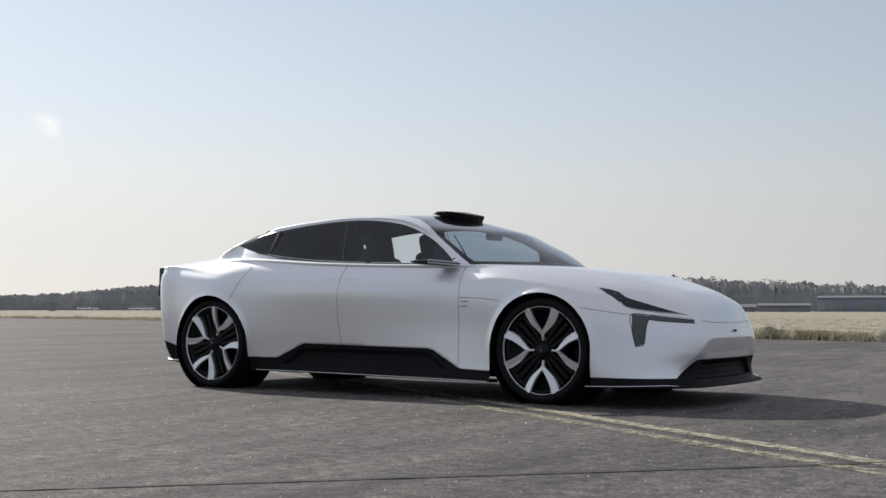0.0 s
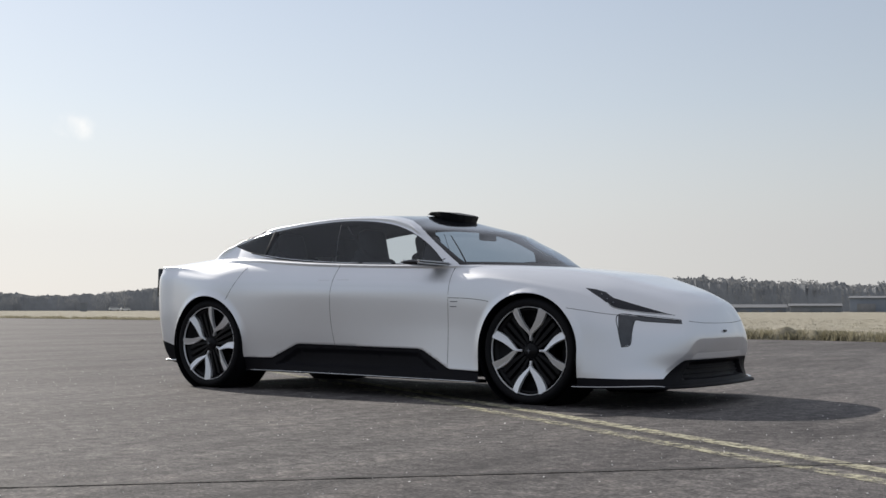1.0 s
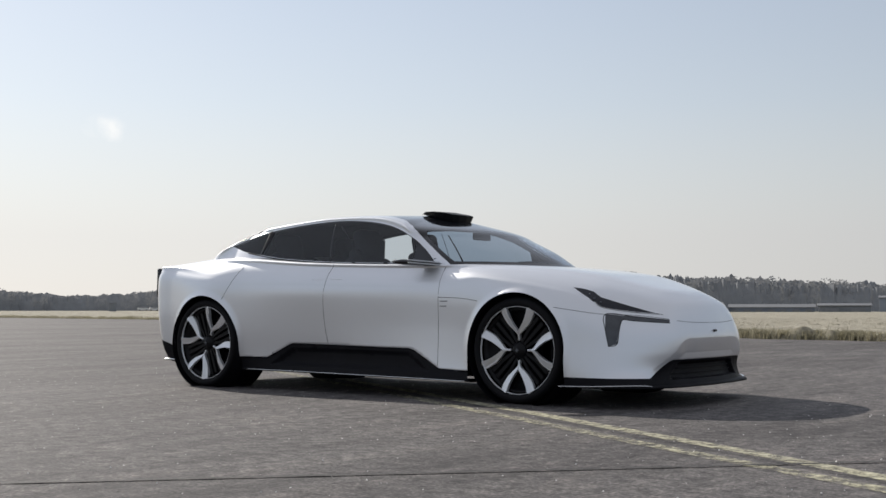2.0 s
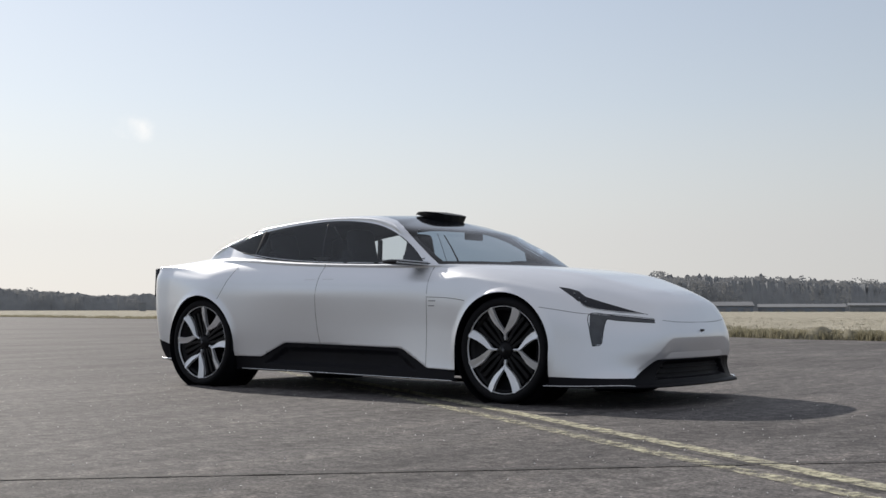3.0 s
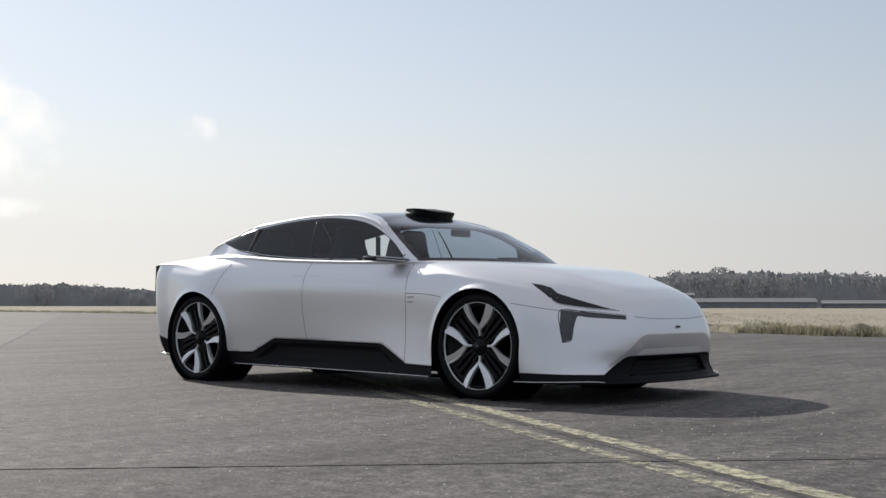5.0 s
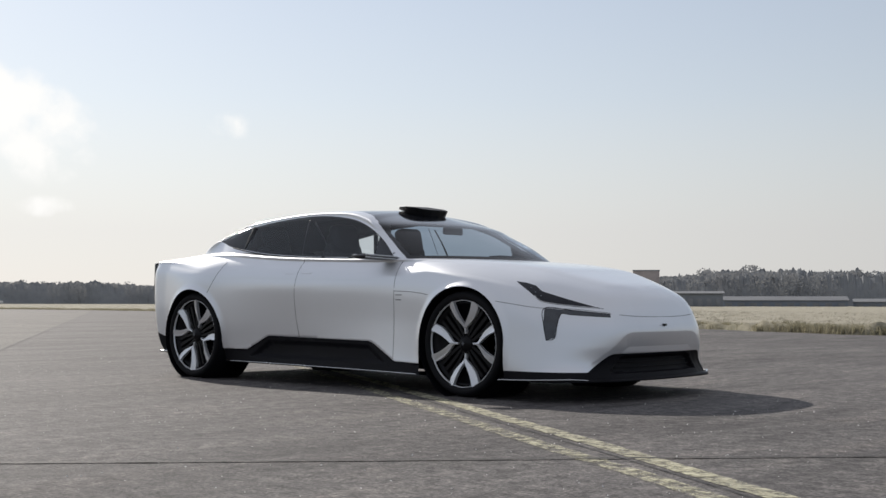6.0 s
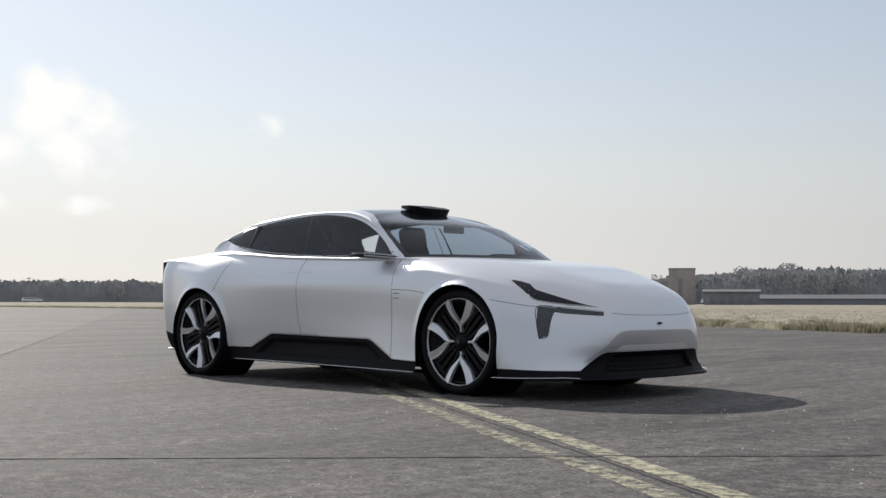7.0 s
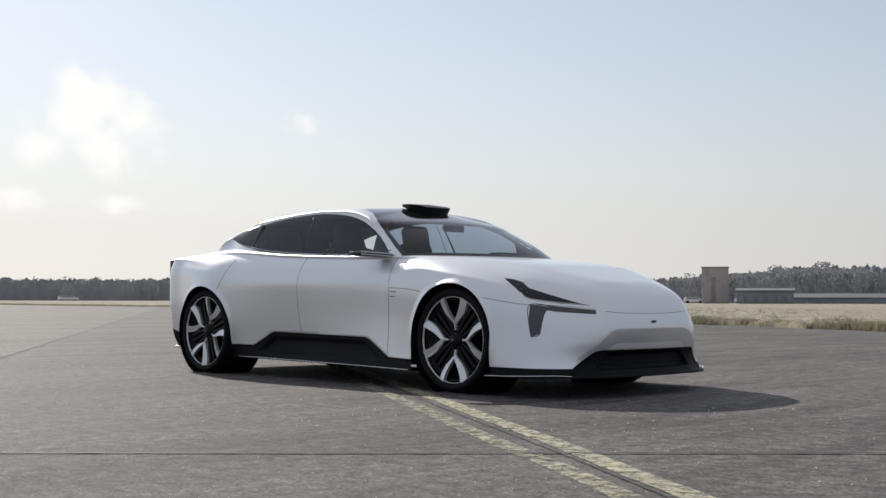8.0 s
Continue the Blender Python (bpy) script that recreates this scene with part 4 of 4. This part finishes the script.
def sheet(name, outline, z, mat, label, category, kind="structure", thick=0.0):
    bm = bmesh.new()
    f = bm.faces.new([bm.verts.new((x, y, z)) for x, y in outline])
    if f.normal.z < 0:
        f.normal_flip()
    bmesh.ops.triangulate(bm, faces=[f])
    bm.normal_update()
    for q in bm.faces:
        if q.normal.z < 0:
            q.normal_flip()
    ob = part(name, bm, mat, None)
    return tagged(ob, label, category, "", kind)


FAR = 3600
sheet("ground", [(-FAR, -FAR), (FAR, -FAR), (FAR, FAR), (-FAR, FAR)], 0, ASPHALT, "worn grey-brown airfield asphalt reaching the horizon", "ground")


def edge_y(x):
    """The verge's edge, seen from above."""
    return float(np.interp(x, [-200, -121, -87, -49, -25, -11, -4.3, 0, 8, 60, 400], [62, 50, 48, 40, 28, 20.7, 17.4, 16.2, 14.5, 5, -60]))


rnd = random.Random(5)
xs = np.concatenate([np.linspace(-200, -30, 60), np.linspace(-29.5, 12, 170), np.linspace(13, 400, 40)])
verge = [(float(x), edge_y(x) + .35 * noise.noise((x * .7, 3, 0)) + .15 * noise.noise((x * 2.9, 8, 0))) for x in xs]
sheet("grass_field", verge + [(FAR * .9, -60), (FAR * .9, FAR * .9), (-FAR * .9, FAR * .9), (-FAR * .9, 62)], .02, GRASS, "pale dry grass field beside the asphalt", "grass field")


def band(name, line, width, z, mat, label, category, rag=.0, step=.05, seed=1, gaps=()):
    """A ragged flat band along a line on the ground."""
    (x0, y0), (x1, y1) = line
    L = math.hypot(x1 - x0, y1 - y0)
    d = ((x1 - x0) / L, (y1 - y0) / L)
    nrm = (-d[1], d[0])
    n = int(L / step)
    v, f = [], []
    for i in range(n + 1):
        s = L * i / n
        wob = rag * 1.6 * noise.noise((s * .6, seed, 0)) if rag < .02 else 0
        a = width / 2 + rag * noise.noise((s * 7.0, seed, 1)) + rag * .6 * noise.noise((s * 21.0, seed, 2))
        b = width / 2 + rag * noise.noise((s * 7.0, seed, 5)) + rag * .6 * noise.noise((s * 21.0, seed, 6))
        a, b = max(a, .001), max(b, .001)
        v += [(x0 + d[0] * s + nrm[0] * (a + wob), y0 + d[1] * s + nrm[1] * (a + wob), z), (x0 + d[0] * s - nrm[0] * (b - wob), y0 + d[1] * s - nrm[1] * (b - wob), z)]
    for i in range(n):
        s = L * i / n
        if any(g0 < s < g1 for g0, g1 in gaps):
            continue
        f.append((2 * i, 2 * i + 1, 2 * i + 3, 2 * i + 2))
    ob = part(name, mesh_of(name, v, f, mat, False), mat, None)
    return tagged(ob, label, category, "", "structure")


# two worn yellow lines that run under the car
A0, B0, DIRN = (1.765, -1.285), (1.405, -1.345), (.857, -.515)
for k, ((px, py), seed) in enumerate(((A0, 3), (B0, 9))):
    band("yellow_line", ((px - DIRN[0] * 5.4, py - DIRN[1] * 5.4), (px + DIRN[0] * 7.5, py - .0 + DIRN[1] * 7.5)), (.112, .105)[k], .004, (YELLOW, YELLOW_THIN)[k], ("worn yellow line painted on asphalt", "flaking yellow line, partly worn away, on asphalt")[k], "road marking", .014, .04, seed)
band("joint", ((1.60 - DIRN[0] * 3, -1.30 - DIRN[1] * 3), (1.60 + DIRN[0] * 7, -1.30 + DIRN[1] * 7)), .009, .0045, TAR, "dark crack between the yellow lines", "crack", .008, .03, 14)
# slab joints
J0, JD = (2.57, -4.52), (.685, .728)
band("joint", ((J0[0] - JD[0] * 8, J0[1] - JD[1] * 8), (J0[0] + JD[0] * 22, J0[1] + JD[1] * 22)), .026, .0055, TAR, "dark open joint across the asphalt", "crack", .010, .03, 21)
band("joint", ((1.0, -4.98), (-75, 42.0)), .03, .0052, TAR, "dark joint beside the pale slab", "crack", .014, .10, 31)
sheet("pale_slab", [(1.0, -5.0), (-75, 42.0), (-200, 60), (-420, -160), (-20, -120)], .004, PALE_SLAB, "paler concrete slab beside the asphalt", "pavement")
band("joint", ((3.9, -.9), (3.9 + JD[0] * 5, -.9 + JD[1] * 5)), .010, .0052, TAR, "thin crack in the asphalt", "crack", .008, .04, 35)

# loose grit
v, f = [], []
for i in range(1500):
    x, y = rnd.uniform(-6, 8), rnd.uniform(-6.5, 1)
    r = rnd.choice((.002, .0025, .003, .0045)) * (1.5 if rnd.random() < .04 else 1)
    a = rnd.random() * 6
    o = len(v)
    v += [(x + r * math.cos(a + q * 1.57) * rnd.uniform(.7, 1.3), y + r * math.sin(a + q * 1.57) * rnd.uniform(.7, 1.3), .002) for q in range(4)] + [(x, y, .002 + r * rnd.uniform(.8, 1.3))]
    f += [(o + q, o + (q + 1) % 4, o + 4) for q in range(4)]
tagged(part("grit", mesh_of("grit", v, f, STONE, False), STONE, None), "scattered pale grit on the asphalt", "grit", "", "stuff")


# ---------- grass on the verge ----------
def tufts(name, count, place, height, mat, label, seed, blades=9):
    rr = random.Random(seed)
    v, f = [], []
    for i in range(count):
        x, y = place(rr)
        h = height * rr.uniform(.5, 1.25) * (.6 + .8 * abs(noise.noise((x * .5, y * .5, seed))))
        for b in range(blades):
            a, lean = rr.random() * 6.283, rr.uniform(.15, .8) * h
            bx, by = x + rr.gauss(0, .09), y + rr.gauss(0, .09)
            w = h * .035 + .004
            o = len(v)
            ca, sa = math.cos(a), math.sin(a)
            v += [(bx - sa * w, by + ca * w, 0), (bx + sa * w, by - ca * w, 0), (bx + ca * lean * .4 - sa * w * .7, by + sa * lean * .4 + ca * w * .7, h * .62),
                  (bx + ca * lean * .4 + sa * w * .7, by + sa * lean * .4 - ca * w * .7, h * .62), (bx + ca * lean, by + sa * lean, h * rr.uniform(.8, 1.0))]
            f += [(o, o + 1, o + 3, o + 2), (o + 2, o + 3, o + 4)]
    tagged(part(name, mesh_of(name, v, f, mat, False), mat, None), label, "grass", "", "stuff")


def near_edge(rr):
    x = rr.uniform(-26, 6)
    while noise.noise((x * .9, 4.4, 0)) + .5 * noise.noise((x * 2.7, 1.4, 0)) < rr.uniform(-.35, .15):
        x = rr.uniform(-26, 6)
    return x, edge_y(x) + .3 * noise.noise((x * .7, 3, 0)) + abs(rr.gauss(0, .55)) - .1


def in_field(rr):
    x = rr.uniform(-60, 14)
    return x, edge_y(x) + .5 + rr.random() ** 2 * 45


def far_edge(rr):
    x = rr.uniform(-140, -24)
    return x, edge_y(x) + abs(rr.gauss(0, 1.2))


def turf_bank():
    """The lumpy, undercut edge of the turf where it has grown over the asphalt."""
    xs, rows = np.arange(-30, 10, .07), 10
    v, f = [], []
    for i, x in enumerate(xs):
        x = float(x)
        lump = .5 + 1.1 * noise.noise((x * 1.1, 2.2, 0)) + .7 * noise.noise((x * 3.1, 5.2, 0))
        high = .05 + .19 * max(0.0, min(1.2, lump))
        for k in range(rows):
            t = k / (rows - 1)
            y = edge_y(x) + .35 * noise.noise((x * .7, 3, 0)) - .12 + 1.3 * t + .12 * noise.noise((x * 2.3, t * 3, 9))
            z = high * math.sin(math.pi * min(1, t * 1.6) ** .55) if t < .62 else .02 * (1 - t)
            v.append((x, y, max(.0, z + .045 * noise.noise((x * 6.0, t * 9, 4)) * (0 < k < rows - 1))))
        if i:
            o = i * rows
            f += [(o + k, o + k + 1, o - rows + k + 1, o - rows + k) for k in range(rows - 1)]
    tagged(part("turf_bank", mesh_of("turf_bank", v, f, TUFT, True), TUFT, None), "low lumpy turf bank at the asphalt edge", "turf", "", "stuff")


turf_bank()
tufts("verge_grass", 2300, near_edge, .26, TUFT, "ragged straw-brown grass tufts along the asphalt edge", 4, 18)
tufts("verge_grass", 2400, far_edge, .24, TUFT, "ragged grass along the far asphalt edge", 6, 8)
tufts("field_grass", 7000, in_field, .09, STRAW, "pale dry grass standing in the field", 5, 8)


# ---------- far woods ----------
def woods(name, az0, az1, dist, profile, count, label, seed):
    """A belt of winter trees: tapered trunks and uneven crowns of small clumps."""
    rr = random.Random(seed)
    v, f = [], []
    for i in range(count):
        az = rr.uniform(az0, az1)
        d = dist * rr.uniform(.93, 1.12)
        x, y = 6.5 + d * math.cos(radians(az)), -7.3 + d * math.sin(radians(az))
        h = float(np.interp(az, [p[0] for p in profile], [p[1] for p in profile])) * (d / dist) * rr.uniform(.72, 1.0)
        if rr.random() < .06:
            h *= 1.13
        conifer = rr.random() < .3
        wide = h * (rr.uniform(.14, .2) if conifer else rr.uniform(.28, .42))
        o = len(v)
        tr = h * .02
        v += [(x - tr, y, 0), (x + tr, y, 0), (x, y + tr, 0), (x, y, h * .9)]
        f += [(o, o + 1, o + 3), (o + 1, o + 2, o + 3), (o + 2, o, o + 3)]
        # crown of small clumps, drawn in to a spire on conifers
        for c in range(105):
            t = rr.random() ** .8
            spread = wide * (.9 * (1 - t) + .06 if conifer else math.sqrt(max(.03, 1 - (1.8 * t - .85) ** 2)))
            a, q = rr.random() * 6.283, spread * math.sqrt(rr.random())
            cx, cy, cz = x + q * math.cos(a), y + q * math.sin(a), h * (.12 + .86 * t)
            s = h * rr.uniform(.016, .034) * (.75 if conifer else 1)
            o = len(v)
            lean, tip = rr.uniform(-.5, .5), rr.uniform(-.6, .6)
            ex, ey = -math.sin(radians(az) + lean), math.cos(radians(az) + lean)
            # a ragged spray that hangs outward from the crown
            v += [(cx + ex * s * px + math.cos(a) * s * tip * pz, cy + ey * s * px + math.sin(a) * s * tip * pz, cz + s * pz)
                  for px, pz in ((rr.uniform(-1.3, -.6), rr.uniform(-.9, .1)), (rr.uniform(.6, 1.3), rr.uniform(-.9, .1)), (rr.uniform(.1, .7), rr.uniform(.4, 1.1)), (rr.uniform(-.7, -.1), rr.uniform(.3, 1.1)))]
            f.append((o + 3, o + 2, o + 1, o))
    # thick undergrowth that closes the belt, ridge behind ridge
    for row in range(4):
        n = 420
        base = len(v)
        for i in range(n + 1):
            az = az0 + (az1 - az0) * i / n
            d = dist * (.95 + .05 * row)
            h = float(np.interp(az, [p[0] for p in profile], [p[1] for p in profile])) * (.82 + .035 * row) * (d / dist)
            h *= 1 + .16 * noise.noise((az * 2.3, row * 7.1, seed)) + .12 * noise.noise((az * 9.0, row * 3.3, seed)) + .06 * rr.uniform(-1, 1)
            ca, sa = math.cos(radians(az)), math.sin(radians(az))
            for r, z in ((d - 3, 0), (d - 1.5, h * .6), (d + rr.uniform(-.6, .6), h), (d + 3, 0)):
                v.append((6.5 + r * ca, -7.3 + r * sa, z))
        for i in range(n):
            for k in range(3):
                f.append((base + i * 4 + k, base + i * 4 + k + 1, base + i * 4 + 5 + k, base + i * 4 + 4 + k))
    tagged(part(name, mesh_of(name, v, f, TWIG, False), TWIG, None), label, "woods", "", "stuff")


woods("far_woods", 97, 131, 330, [(97, 6), (103.7, 6.9), (107, 7.6), (110.4, 8.6), (113, 9.6), (115.6, 9.9), (118, 9.8), (120.1, 9.9), (121, 8.6), (122.3, 8.2), (125, 6.9), (131, 6.4)], 900, "winter woods at the field's far edge, haze mixed into their grey", 11)
woods("far_woods", 128, 172, 620, [(128, 12), (134, 13), (137.7, 13.5), (140, 11.5), (142, 8.8), (144.7, 8), (147, 10), (149.4, 11.5), (156.6, 11), (172, 11)], 1100, "winter woods on the horizon, haze mixed into their grey", 12)


# ---------- far buildings and vehicles ----------
def polar(az, d):
    return 6.5 + d * math.cos(radians(az)), -7.3 + d * math.sin(radians(az))


def brick_tower():
    x, y = polar(122.88, 262)
    t = thing("brick_building", "plain brown brick tower block beyond the field", "building", pose(x, y, 0, 0, 0, 122.88 - 90))
    part("wall", rounded((5.6, 5.5, 7.7), (0, 0, 3.85), .05), BRICK, t)
    part("roof", rounded((5.8, 5.7, .25), (0, 0, 7.75), .05), SHED, t, "flat dark roof edge")
    part("window_strip", rounded((.9, .2, 5.2), (-.4, -2.72, 3.0), .03), DARK_OPEN, t, "dark upright window strip")


def shed(az, d, wide, high, mat, label, turn=0, bays=6, rise=.6):
    x, y = polar(az, d)
    t = thing("shed", label, "shed", pose(x, y, 0, 0, 0, az - 90 + turn))
    part("wall", rounded((wide, 8, high), (0, 0, high / 2), .05), mat, t)
    part("roof", prism([(-4.4, high), (4.4, high), (4.4, high + .12), (0, high + rise), (-4.4, high + .12)], -wide / 2 - .3, wide / 2 + .3, "roof", SHED_ROOF), SHED_ROOF, t, "pale low-pitched roof").matrix_local = pose(0, 0, 0, 0, 0, 90)
    for i in range(bays):
        part("door", rounded((wide / bays * .55, .2, high * .62), ((i + .5) / bays * wide - wide / 2, -4.02, high * .31), .03), DARK_OPEN, t)


def far_vehicle(az, d, long, high, turn, label):
    x, y = polar(az, d)
    t = thing("parked_vehicle", label, "vehicle", pose(x, y, 0, 0, 0, az - 90 + turn), "vehicles across the airfield")
    low, top = high * .25, high
    out = [(-long / 2, low), (long / 2, low), (long / 2, high * .62), (long * .34, high * .70), (long * .22, top), (-long * .42, top), (-long / 2, high * .72)]
    part("body", prism(out, -.85, .85, "body", VAN_WHITE, .06), VAN_WHITE, t)
    part("side_window", prism([(long * .30, high * .70), (long * .20, high * .93), (-long * .38, high * .93), (-long * .42, high * .70)], -.87, .87, "side_window", DARK_OPEN), DARK_OPEN, t)
    for q in (-.32, .32):
        for s in (-1, 1):
            ob = part("wheel", lathe([(0, -.1), (.3, -.1), (.33, -.06), (.33, .1), (0, .1)], 14, "far_wheel", RUBBER), RUBBER, t)
            ob.location = (long * q, s * .8, .33)


brick_tower()
shed(120.6, 250, 11, 2.6, SHED, "low grey metal shed with dark bays")
shed(116.6, 270, 26, 1.25, SHED_BLUE, "long low metal shed with a pale roof", 3, 10, 1.0)
shed(111.6, 272, 18, .95, SHED_BLUE, "low dark shed with a pale roof", -1, 7, .8)
shed(108.4, 270, 10.5, 1.3, SHED, "low pale-roofed shed across the field", 2, 2)
shed(104.0, 285, 28, 3.1, SHED_BLUE, "long blue-grey metal shed", -2, 4)
for az, d, long, high, turn in ((123.9, 290, 4.6, 1.4, 5), (121.6, 300, 4.4, 1.4, -8), (121.0, 300, 4.5, 1.5, 4), (141.2, 560, 5.0, 1.7, 0), (140.7, 565, 4.5, 1.5, 8), (138.9, 560, 4.8, 1.6, -6), (138.5, 570, 5, 1.7, 3), (138.2, 565, 4.6, 1.6, 0), (153.5, 560, 9, 2.2, 4)):
    far_vehicle(az, d, long, high, turn, "small white vehicle parked far across the airfield")
x, y = polar(142.6, 380)
hut = thing("hut", "small dark hut on the airfield", "hut", pose(x, y, 0, 0, 0, 142.6 - 90))
part("wall", rounded((2.0, 1.6, 2.5), (0, 0, 1.25), .05), SHED, hut)
part("roof", rounded((2.3, 1.9, .2), (0, 0, 2.6), .04), DARK_OPEN, hut)
